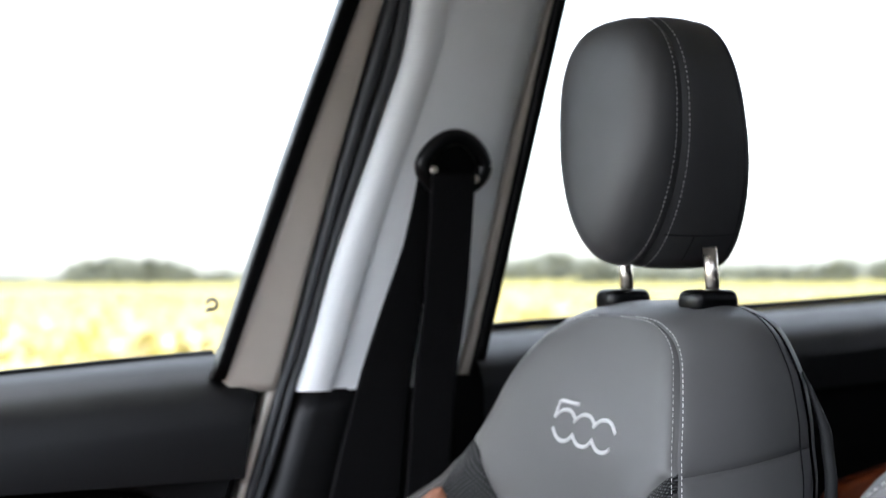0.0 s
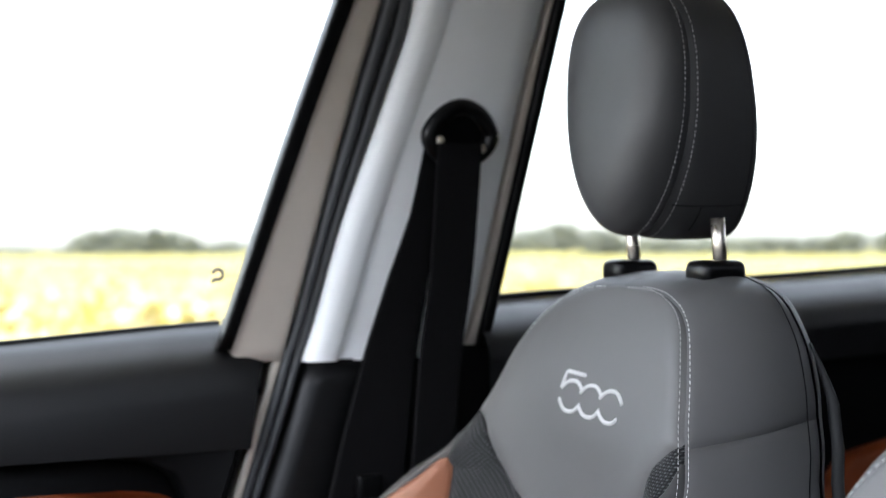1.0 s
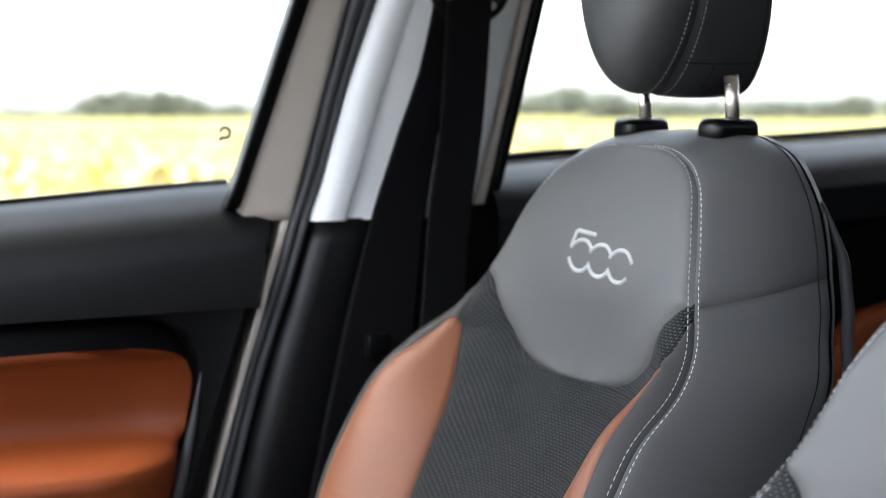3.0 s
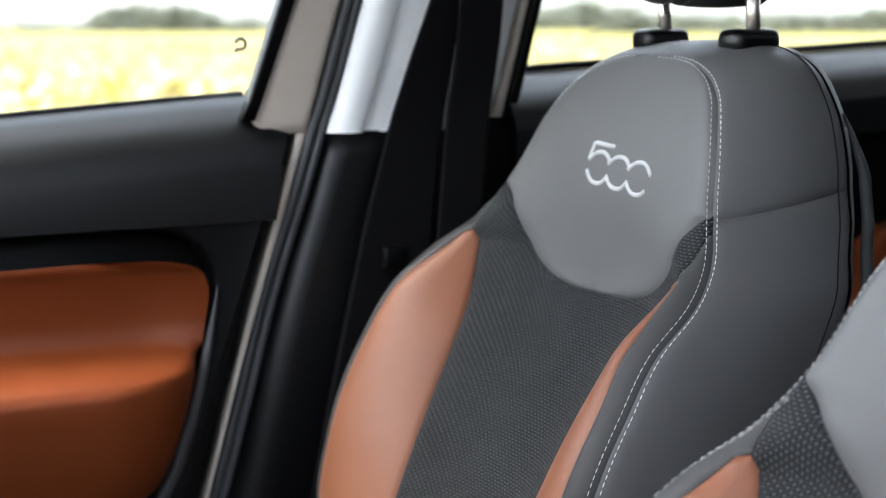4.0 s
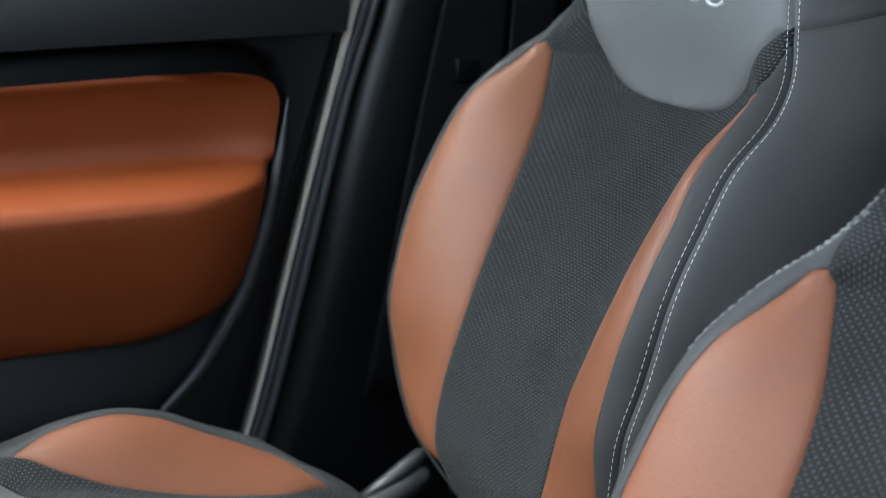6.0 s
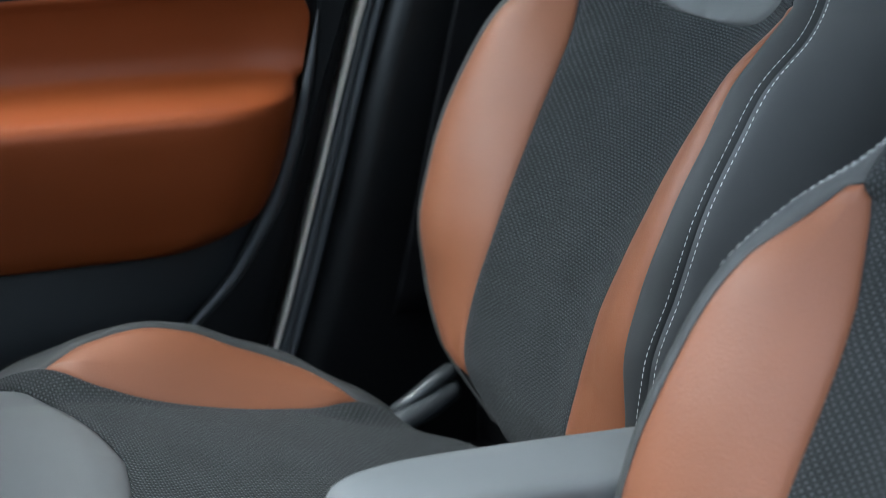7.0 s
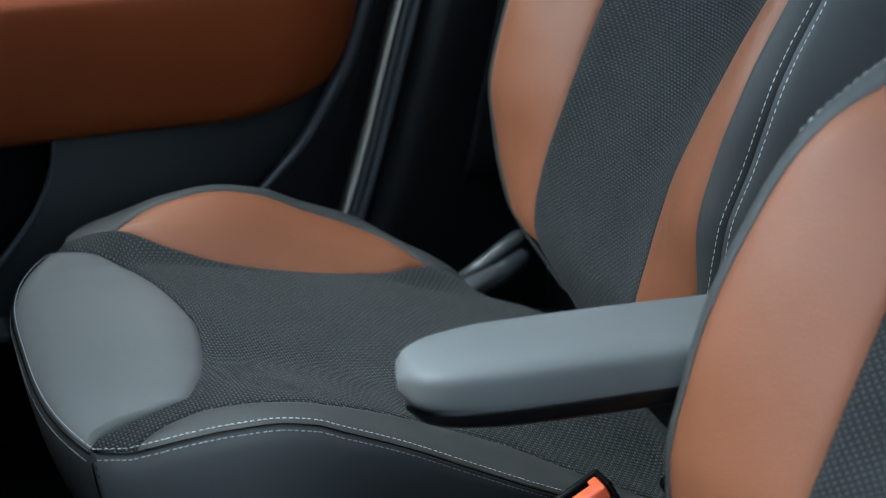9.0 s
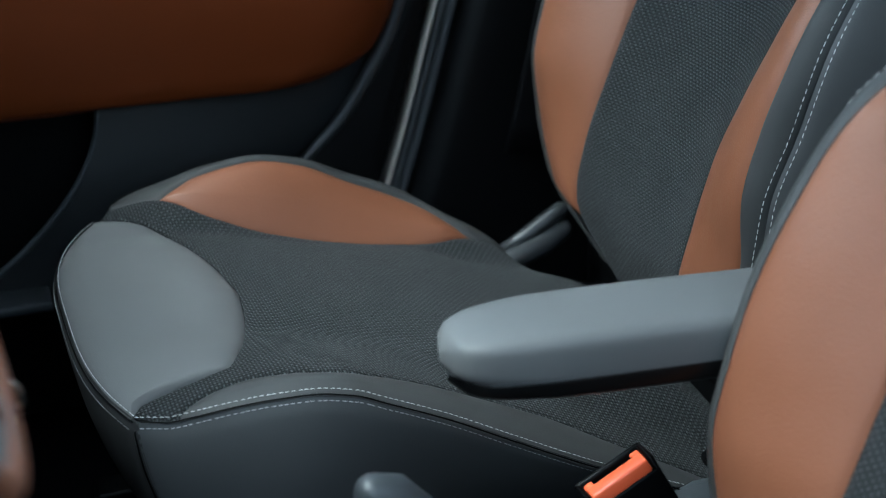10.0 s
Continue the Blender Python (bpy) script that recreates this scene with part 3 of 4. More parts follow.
def ridged(l, r, front, back):
    """A rubber seal: two round ridges side by side with a groove between."""
    m, pts = (l + r) / 2, [(l, back)]
    for a0, a1 in ((l, m), (m, r)):
        h = (a1 - a0) / 2
        pts += [(a0 + h - h * math.cos(a), front + h * 1.2 * (1 - math.sin(a))) for a in np.linspace(0.0, math.pi, 7)]
    return pts + [(r, back)]


def seal_section(z):
    low = float(smooth01(z, 1.135, 1.085))
    l = low * (float(door_edge(z)) + 0.018) + (1 - low) * (float(beige_r(z)) + 0.001)
    r = low * (float(door_edge(z)) + 0.042) + (1 - low) * (float(silver_l(z)) + 0.001)
    return ridged(l, r, float(oo(z)) + 0.010 + 0.010 * float(smooth01(z, 1.04, 0.88)), float(oo(z)) + 0.05)


part("door_seal", loft_bm(zl[:-1] + [1.085 + 0.015 * k for k in range(39)], seal_section), SEAL, pillar, "ridged grey-black rubber door seal")


def lower_section(z):
    l = float(door_edge(z)) + 0.043
    r = -0.06 - 0.18 * max(0, 1.1 - z)
    return [(l, 0.40), (l, 0.362), (l + 0.003, 0.352), (l + 0.009, 0.343), (l + 0.018, 0.3365), (l + 0.030, 0.3335), (l + 0.055, 0.336), (r - 0.03, 0.338), (r - 0.01, 0.340), (r, 0.352), (r, 0.40)]


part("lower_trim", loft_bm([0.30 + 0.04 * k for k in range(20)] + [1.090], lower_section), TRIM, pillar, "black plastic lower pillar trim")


def upper_section(z):
    """A round front lobe, a step behind it that fades upwards, then the broad face that carries the belt."""
    l, r, o = float(silver_l(z)), float(silver_r(z)), float(oo(z))
    f = 1 - float(smooth01(z, 1.12, 1.32))
    lobe = [(l, o + 0.03)] + [(l + 0.022 - 0.022 * math.cos(a), o + 0.018 - 0.022 * math.sin(a)) for a in np.linspace(0.0, 1.5, 9)]
    lobe += [(l + 0.030, o - 0.0035), (l + 0.037, o - 0.002), (l + 0.041, o + 0.001 * f), (l + 0.0425, o + 0.0075 * f), (l + 0.045, o + 0.0085 * f), (l + 0.052, o + 0.007 * f)]
    return [(l, o + 0.05)] + lobe + [(l + 0.09, o + 0.004 * f), (r - 0.04, o + 0.002), (r - 0.018, o + 0.005), (r - 0.006, o + 0.014), (r, o + 0.03), (r, o + 0.05)]


part("upper_trim", loft_bm([1.088, 1.0885, 1.1] + [1.12 + 0.02 * k for k in range(28)], upper_section), SILVER, pillar, "silver-grey plastic upper pillar trim")
zr = [1.10 + 0.03 * k for k in range(19)]
part("rear_flange", loft_bm(zr, lambda z: rounded(float(silver_r(z)) + 0.001, float(rear_l(z)) + 0.001, float(oo(z)) + 0.014, float(oo(z)) + 0.05, 0.003)), PAINT, pillar)
part("rear_seal", loft_bm(zr, lambda z: rounded(float(rear_l(z)) + 0.0015, float(rear_r(z)), float(oo(z)) + 0.006, float(oo(z)) + 0.055, 0.006)), RUBBER, pillar)

# ================= rear door =================
rear = thing("rear_door", (0.5, 0.37, 0.26), "closed black rear door with tan insert and clear window", "car door")
rsill = curve_of([-0.1, 0.0, 0.065, 0.443, 0.625, 1.4], [1.146, 1.151, 1.155, 1.172, 1.181, 1.22])
part("door_shell", box_bm((-0.10, 0.352, 0.30), (1.5, 0.43, 1.11), 0.01), BLACK, rear)


def rear_roll(a, b):
    x = -0.035 + a * 1.5
    ang = b * 2.1
    q = np.minimum(ang / 1.57, 1)
    return x, 0.412 - (0.408 - sill_y(q)) * 1.19, rsill(x) - 0.003 - 0.84 * sill_fall(q) - 0.09 * np.maximum(ang - 1.57, 0)


part("sill_roll", sheet_mesh(rear_roll, 50, 40, out=(0.7, 0.6, 0.9)), SILL, rear, "soft rounded black rear window sill")
part("armrest_pad", prism_bm([(0.44, 0.62), (1.3, 0.62), (1.3, 0.955), (0.64, 0.95), (0.54, 0.93), (0.48, 0.87), (0.44, 0.78)], 1, 0.315, 0.36, 0.015, 3), DOOR_TAN, rear, "tan leather rear door insert")
bm = bmesh.new()
pane = [(-0.02, 0.402, 1.15), (1.3, 0.402, 1.20), (1.2, float(oo(1.62)) + 0.04, 1.62), (0.06, float(oo(1.62)) + 0.04, 1.62)]
pv = [bm.verts.new(p) for p in pane]
pv2 = [bm.verts.new((p[0], p[1] + 0.004, p[2])) for p in pane]
bm.faces.new(pv)
bm.faces.new(pv2[::-1])
for i in range(4):
    bm.faces.new((pv[i], pv2[i], pv2[(i + 1) % 4], pv[(i + 1) % 4]))
bmesh.ops.recalc_face_normals(bm, faces=bm.faces)
part("window_pane", bm, GLASS, rear, smooth=False).visible_shadow = False
part("sill_seal", tube_bm([(x, 0.414, float(rsill(x)) + 0.002) for x in np.linspace(-0.03, 1.4, 12)], 0.005, 8), RUBBER, rear)

# ================= seat belt =================
belt = thing("seat_belt", (-0.10, 0.31, 0.5), "black seat belt hanging from its pillar loop", "seat belt")


def ribbon(path, wide, thick=0.0016, ribs=5):
    """Webbing along a path of (left x, right x, y, z)."""
    def section(i):
        l, r, y, z = path[i]
        top = [(l + (r - l) * k / (ribs * 4), y - thick - 0.0007 * math.sin(k * math.pi / 2) ** 2, z) for k in range(ribs * 4 + 1)]
        return top + [(r, y + thick, z), (l, y + thick, z)]
    bm = bmesh.new()
    rings = [[bm.verts.new(p) for p in section(i)] for i in range(len(path))]
    n = len(rings[0])
    for r0, r1 in zip(rings, rings[1:]):
        for k in range(n):
            bm.faces.new((r0[k], r0[(k + 1) % n], r1[(k + 1) % n], r1[k]))
    bm.faces.new(rings[0][::-1])
    bm.faces.new(rings[-1])
    bmesh.ops.recalc_face_normals(bm, faces=bm.faces)
    return bm


fr = curve_of([0.55, 0.98, 1.06, 1.126, 1.193, 1.26, 1.345], [-0.150, -0.098, -0.090, -0.083, -0.078, -0.077, -0.077])
part("webbing", ribbon([(float(fr(z)) - 0.054 - 0.008 * (z - 0.98) * (z > 0.98), float(fr(z)), float(oo(z)) - 0.022 - 0.015 * math.sin((z - 0.55) / 0.8 * math.pi), z) for z in np.linspace(0.56, 1.338, 22)], 0.05), WEB, belt, "black ribbed belt webbing")
bl = curve_of([0.55, 0.98, 1.102, 1.128, 1.194, 1.259, 1.335], [-0.33, -0.232, -0.197, -0.190, -0.172, -0.153, -0.142])
part("webbing", ribbon([(float(bl(z)), max(float(bl(z)) + 0.045, float(fr(z)) - 0.045), float(oo(z)) - 0.006, z) for z in np.linspace(0.56, 1.332, 22)], 0.05), WEB, belt)


loop = [(-0.098 + 0.041 * math.cos(t) * (1 - 0.22 * max(0, math.sin(t))), 1.350 + (0.032 if math.sin(t) > 0 else 0.030) * math.sin(t)) for t in np.linspace(0, math.tau, 41)]
part("belt_loop", tube_bm([(x, float(oo(z)) - 0.008, z) for x, z in loop], 0.0095, 12, up=(0, 1, 0), caps=False), GLOSS_BLACK, belt, "black steel belt loop")
# black disc paints the shade inside the loop's opening
hole = prism_bm(loop[:-1], 1, -0.004, 0.004)
for v in hole.verts:
    v.co.y += float(oo(v.co.z))
part("loop_dark_disc", hole, RUBBER, belt, smooth=False)
for bx, bz in ((-0.127, 1.342), (-0.070, 1.333)):
    bm = bmesh.new()
    bmesh.ops.create_uvsphere(bm, u_segments=12, v_segments=8, radius=0.006)
    bmesh.ops.scale(bm, vec=(1, 0.6, 1), verts=bm.verts)
    bmesh.ops.translate(bm, vec=(bx, float(oo(bz)) - 0.014, bz), verts=bm.verts)
    part("rivet", bm, CHROME, belt)

# small dark sticker on the front door's glass
sticker = [(-0.367 + 0.006 * math.cos(t), 0.352, 1.190 + 0.006 * math.sin(t)) for t in np.linspace(-2.2, 3.0, 12)][::-1] + [(-0.374, 0.352, 1.181)]
part("glass_sticker", tube_bm(sticker, 0.002, 6, up=(0, 1, 0)), GREY_PLASTIC, door, "small dark curled mark on the window glass")

tongue = thing("belt_tongue", (-0.209, 0.285, 0.93), "small black belt tongue resting on the webbing", "belt tongue")
part("tongue_body", box_bm((-0.228, 0.276, 0.934), (-0.196, 0.288, 0.962), 0.005), BLACK, tongue)

# ================= front seats =================
knot_z = [0.50, 0.58, 0.64, 0.70, 0.76, 0.82, 0.88, 0.93, 0.965, 1.00, 1.03, 1.057, 1.08, 1.112, 1.142, 1.163, 1.174, 1.178]
kv = list(range(18))
TOP = 16.95
k_z = curve_of(kv, knot_z)
# half widths and depths: cloth edge (1), bolster crest (2), front seam (3), rear seam (4)
k_w = curve_of(kv, [0.135, 0.212, 0.240, 0.2462, 0.2505, 0.254, 0.254, 0.249, 0.242, 0.216, 0.194, 0.178, 0.168, 0.153, 0.131, 0.098, 0.060, 0.002])
k_r3 = curve_of(kv, [-0.285, -0.320, -0.322, -0.319, -0.301, -0.284, -0.255, -0.222, -0.180, -0.141, -0.123, -0.111, -0.102, -0.090, -0.075, -0.063, -0.058, -0.056])
k_r2 = curve_of(kv, [-0.292, -0.324, -0.328, -0.334, -0.322, -0.301, -0.270, -0.238, -0.196, -0.150, -0.127, -0.114, -0.105, -0.093, -0.077, -0.064, -0.058, -0.056])
k_r1 = curve_of(kv, [-0.300, -0.331, -0.320, -0.300, -0.273, -0.241, -0.206, -0.174, -0.158, -0.145, -0.123, -0.110, -0.102, -0.090, -0.075, -0.063, -0.058, -0.056])
k_c = curve_of(kv, [-0.294, -0.318, -0.300, -0.274, -0.240, -0.202, -0.160, -0.129, -0.115, -0.110, -0.108, -0.104, -0.098, -0.087, -0.073, -0.062, -0.057, -0.055])
k_back = curve_of(kv, [-0.190, -0.170, -0.150, -0.125, -0.100, -0.075, -0.045, -0.020, 0.000, 0.018, 0.029, 0.033, 0.035, 0.034, 0.030, 0.031, 0.036, 0.038])
k_wb = curve_of(kv, [0.150, 0.190, 0.216, 0.238, 0.246, 0.251, 0.250, 0.244, 0.234, 0.212, 0.200, 0.191, 0.186, 0.177, 0.160, 0.130, 0.080, 0.004])
v_of_z = lambda z: np.interp(z, knot_z, kv)
bz1 = [0.50, 0.58, 0.64, 0.70, 0.76, 0.82, 0.88, 0.94, 0.965, 0.985, 1.0, 1.01]
mesh_w = curve_of(bz1, [0.078, 0.115, 0.120, 0.119, 0.125, 0.135, 0.147, 0.172, 0.183, 0.191, 0.196, 0.198])
tan_w = curve_of(bz1, [0.112, 0.192, 0.220, 0.2247, 0.2275, 0.231, 0.231, 0.222, 0.210, 0.202, 0.197, 0.199])
edge_w = curve_of([0.50, 0.98, 1.0, 1.012, 1.025], [0.0, 0.0, 0.197, 0.197, 0.194])
panel_w = curve_of([0.942, 0.944, 0.950, 0.955, 0.965, 0.976, 0.99, 1.005, 1.025, 1.034, 1.042, 1.06, 1.19], [0.0, 0.045, 0.080, 0.094, 0.111, 0.124, 0.136, 0.146, 0.163, 0.175, 0.19, 0.20, 0.20])
OUT_BACK = (0.25, 0.0, 0.9)


def front(s, v):
    """Backrest front: s from -1 to 1 across, v up the knots."""
    z = k_z(v)
    w = np.abs(s) * k_w(v)
    w3 = k_w(v)
    w1, w2 = np.minimum(mesh_w(z), w3 * 0.80), np.minimum(np.maximum(tan_w(z), w3 * 0.90), w3 * 0.955)
    rc, r1, r2, r3 = k_c(v), k_r1(v), k_r2(v), k_r3(v)
    s01, s12, s23 = (r1 - rc) / w1, (r2 - r1) / (w2 - w1), (r3 - r2) / (w3 - w2)
    m1, m2 = np.minimum(1.3 * s12, s01), 0 * s12

    def herm(x0, x1, y0, y1, a, b):
        h = x1 - x0
        t = np.clip((w - x0) / h, 0, 1)
        return (2 * t**3 - 3 * t**2 + 1) * y0 + (t**3 - 2 * t**2 + t) * h * a + (-2 * t**3 + 3 * t**2) * y1 + (t**3 - t**2) * h * b
    r = np.where(w < w1, rc + (r1 - rc) * (w / w1) ** 3, np.where(w < w2, herm(w1, w2, r1, r2, m1, m2), herm(w2, w3, r2, r3, m2, 1.6 * s23)))
    return r, s * w3, z + 0 * s


def flank(a, v, sgn):
    """Backrest side, from the front seam (a=0) to the rear seam (a=1)."""
    x0, y0, z0 = front(sgn * np.ones_like(v), v)
    w = k_w(v)
    x1 = k_back(v)
    y1 = sgn * (k_wb(v) * 0.985 + 0.003)
    bulge = 0.014 * np.sin(np.pi * np.clip(a, 0, 1)) * smooth01(w, 0.0, 0.18)
    close = np.sqrt(np.clip((TOP - v) / 0.35, 0, 1))
    rise = 0.006 * np.sin(np.pi * a * 0.75) * smooth01(z0, 1.0, 1.17) + 0.007 * np.sin(np.pi * np.minimum(a, 1) * 0.55) * smooth01(z0, 1.08, 1.165)
    return x0 + (x1 - x0) * a, (y0 + (y1 - y0) * a**0.8 + sgn * bulge) * close, z0 + rise


def shell_back(a, b):
    v = b * TOP
    s = 2 * a - 1
    x1, w = k_back(v), k_wb(v)
    return x1 - 0.001 + 0.035 * np.sqrt(np.clip(1 - np.abs(s) ** 2.5, 0, 1)), s * (w * 1.0 + 0.003), k_z(v) + 0.012 * smooth01(k_z(v), 1.05, 1.17)


def seam(path_f, off, out, n=120):
    """Points and normals along path_f(t) -> (function of (a, b), a, b), lifted by off."""
    pts, nrm = [], []
    for t in np.linspace(0, 1, n):
        f, a, b = path_f(t)
        e = 1e-3
        p = np.array([float(c) for c in f(np.array(a), np.array(b))])
        pa = np.array([float(c) for c in f(np.array(a + e), np.array(b))]) - p
        pb = np.array([float(c) for c in f(np.array(a), np.array(b + e))]) - p
        q = np.cross(pa, pb)
        q /= max(np.linalg.norm(q), 1e-12)
        if np.dot(q, p - np.array(out)) < 0:
            q = -q
        pts.append(p + q * off)
        nrm.append(q)
    return pts, nrm


def build_backrest(seat):
    core_in = lambda a, b: (lambda p: (p[0] + 0.012, p[1] * 0.965, p[2]))(front(2 * a - 1, b * (TOP - 0.5)))
    back = part("backrest", sheet_mesh(core_in, 60, 60, out=OUT_BACK), FOAM, seat, "dark backrest foam under the covers")
    # grey upper panel
    v0, v1 = float(v_of_z(0.942)), TOP

    def panel(a, b):
        v = v0 + b**1.25 * (v1 - v0)
        z = k_z(v)
        w = np.minimum(panel_w(z), k_w(v))
        lim = np.where(z > 1.042, k_w(v), w)
        return front((2 * a - 1) * lim / np.maximum(k_w(v), 1e-4), v)
    part("upper_panel", sheet_mesh(panel, 64, 70, 0.007, 0.016, (1, 1, 1, 0), OUT_BACK), PANEL, back, "smooth grey leather upper panel with an embroidered emblem")
    # woven centre, its two wings beside the panel
    vb = float(v_of_z(0.942))

    def centre(a, b):
        v = b * vb
        return front((2 * a - 1) * mesh_w(k_z(v)) / k_w(v), v)
    part("centre_insert", sheet_mesh(centre, 60, 80, 0.005, 0.02, (1, 1, 0, 0), OUT_BACK, plan=2), CLOTH, back, "dark woven cloth centre insert")
    v2 = float(v_of_z(1.042))
    for sgn in (1, -1):
        def wing(a, b, sgn=sgn):
            v = vb + b * (v2 - vb)
            z = k_z(v)
            lo = np.minimum(panel_w(z), k_w(v))
            hi = np.where(z < 1.0, mesh_w(z), np.where(z < 1.025, edge_w(z), k_w(v)))
            hi = np.maximum(np.minimum(hi, k_w(v)), lo + 1e-4)
            return front(sgn * (lo + a * (hi - lo)) / k_w(v), v)
        part("insert_wing", sheet_mesh(wing, 40, 50, 0.004, 0.014, (1, 1, 0, 1), OUT_BACK, plan=2), CLOTH, back)

        va, vt = float(v_of_z(0.56)), float(v_of_z(0.987))

        def bolster(a, b, sgn=sgn):
            v = va + b * (vt - va)
            z = k_z(v)
            lo, hi = mesh_w(z), tan_w(z)
            return front(sgn * (lo + a * (hi - lo)) / k_w(v), v)
        part("bolster", sheet_mesh(bolster, 40, 80, 0.006, 0.018, (1, 1, 1, 1), OUT_BACK), TAN, back, "tan leather side bolster")

        def edging(a, b, sgn=sgn):
            v = b * v_of_z(1.024)
            z = k_z(v)
            lo = np.minimum(np.where(z < 0.987, tan_w(z), np.where(z < 1.0, mesh_w(z), edge_w(z))), k_w(v) - 0.0005)
            return front(sgn * (lo + a * (k_w(v) - lo)) / k_w(v), v)
        # same edging leather on both sides; the near side's shade is in its colour
        part("bolster_edging", sheet_mesh(edging, 18, 90, 0.0022, 0.008, (1, 1, 0, 1), OUT_BACK, 0.0010), EDGING if sgn > 0 else SHADED_LEATHER, back, "grey leather bolster edging" if sgn > 0 else "leather bolster edging darkened on its shaded side")
        vs = float(v_of_z(1.036))
        low = lambda a, b, sgn=sgn: flank(a, b * (vs + 0.7 * a), sgn)
        high = lambda a, b, sgn=sgn: flank(a, (vs + 0.7 * a) * (1 - b) + b * TOP, sgn)
        part("side_cover", sheet_mesh(low, 60, 110, 0.0042, 0.010, (1, 1, 0, 1), (0, 0, 0.9), 0.0016), CHARCOAL, back, "charcoal leather side cover")
        part("shoulder_cover", sheet_mesh(high, 60, 70, 0.0042, 0.010, (1, 1, 1, 0), (-0.03, 0, 0.95), 0.0016), CHARCOAL, back, "charcoal leather shoulder cover")
        # two rows of thread along the front seam
        def inner(t, sgn=sgn):
            v = 0.4 + t * (TOP - 0.46)
            d = 0.0048 / max(0.03, float(k_w(v)))
            e = [np.array([float(c) for c in front(np.array(sgn * (1.0 - k)), np.array(v))]) for k in (0, d)]
            d *= min(1, 0.0055 / max(1e-4, float(np.linalg.norm(e[1] - e[0]))))
            return (lambda a, b, sgn=sgn: front(sgn * (1 - a), b)), d, v
        def outer(t, sgn=sgn):
            v = 0.4 + t * (TOP - 0.75)
            return (lambda a, b, sgn=sgn: flank(a, b, sgn)), 0.019, v
        if sgn < 0:
            p, n = seam(inner, 0.0020, OUT_BACK, 200)
            part("stitching", stitches_bm(p, n, 0.0066, 0.0045, 0.00044), THREAD, back, "white seam stitching")
        p, n = seam(outer, 0.0014, (0.0, 0, 0.9), 200)
        part("stitching", stitches_bm(p, n, 0.0066, 0.0045, 0.00046), THREAD_BRIGHT, back)
        pp, nn = seam(lambda t, sgn=sgn: ((lambda a, b, sgn=sgn: flank(a, b, sgn)), 0.86, 0.3 + t * (TOP - 0.7)), 0.0040, (0, 0, 0.9), 100)
        part("rear_seam", tube_bm(pp, 0.0007, 6), RUBBER, back)
        rim_v = np.linspace(0.3, float(v_of_z(1.125)), 60)
        ease = smooth01(rim_v, float(v_of_z(1.13)), float(v_of_z(1.06)))
        edge_line = [(float(k_back(v)) + 0.008 + 0.010 * e, sgn * (float(k_wb(v)) + 0.001 + 0.002 * e), float(k_z(v))) for v, e in zip(rim_v, ease)]
        part("shell_rim", tube_bm(edge_line, [0.0015 + 0.0045 * e for e in ease], 10), SHELL, back, "dark grey plastic rim of the seat back shell")
    part("back_shell", sheet_mesh(shell_back, 40, 60, out=(-0.3, 0, 0.8)), SHELL, back, "dark plastic seat back shell")
    # embroidered emblem: one open figure and two open rings
    def onto(y, z):
        v = float(v_of_z(z))
        x = front(np.array(y / float(k_w(v))), np.array(v))[0]
        return (float(x) - 0.0068, y, z)
    strokes = []
    for k in range(3):
        y0, drop = 0.0188 - 0.0365 * k, 0.0026 * k
        tt = np.linspace(-1, 1 if k < 2 else 1.14, 17)
        strokes.append([(y0 - 0.0190 * t, EMB_Z + 0.0155 - drop - 0.0085 * abs(t) ** 2.4) for t in tt])
        tt = np.linspace(-1.12 if k == 0 else -1, 1 if k < 2 else 0.80, 17)
        strokes.append([(y0 - 0.0015 - 0.0185 * t, EMB_Z - 0.0155 - drop + 0.0090 * abs(t) ** 2.4) for t in tt])
    strokes.append([(0.0382, EMB_Z + 0.0075), (0.0362, EMB_Z + 0.016), (0.0342, EMB_Z + 0.0235), (0.032, EMB_Z + 0.0243), (0.016, EMB_Z + 0.0232), (-0.002, EMB_Z + 0.0219)])
    for st in strokes:
        part("emblem_stroke", tube_bm([onto(y, z) for y, z in st], 0.0022, 8, up=(1, 0, 0)), SILVER_THREAD, back)
    return back


EMB_Z = 1.0668

# cushion tables, along the car from its front edge to the backrest
cr = [-0.87, -0.84, -0.80, -0.76, -0.70, -0.65, -0.60, -0.55, -0.50, -0.45, -0.33]
c_w = curve_of(cr, [0.210, 0.219, 0.228, 0.238, 0.249, 0.252, 0.252, 0.250, 0.243, 0.215, 0.180])
c_mid = curve_of(cr[:-1] + [-0.375, -0.325, -0.25], [0.587, 0.592, 0.592, 0.592, 0.583, 0.570, 0.558, 0.548, 0.538, 0.523, 0.503, 0.485, 0.40])
c_crown = curve_of(cr[:-1] + [-0.40, -0.365, -0.25], [0.589, 0.593, 0.598, 0.609, 0.630, 0.637, 0.628, 0.605, 0.584, 0.554, 0.521, 0.48, 0.36])
c_edge = curve_of(cr, [0.590, 0.593, 0.598, 0.6085, 0.613, 0.589, 0.560, 0.527, 0.497, 0.474, 0.425])
cloth_w = curve_of([-0.85, -0.825, -0.81, -0.78, -0.757, -0.74, -0.72, -0.70, -0.654, -0.597, -0.538, -0.476, -0.43, -0.33], [0.2135, 0.2225, 0.2145, 0.207, 0.195, 0.182, 0.169, 0.161, 0.152, 0.148, 0.146, 0.146, 0.152, 0.160])
rim_w = curve_of([-0.83, -0.775, -0.755, -0.735, -0.71, -0.65, -0.55, -0.49, -0.45, -0.425, -0.33], [0.190, 0.187, 0.190, 0.197, 0.203, 0.205, 0.199, 0.188, 0.168, 0.1525, 0.1605])
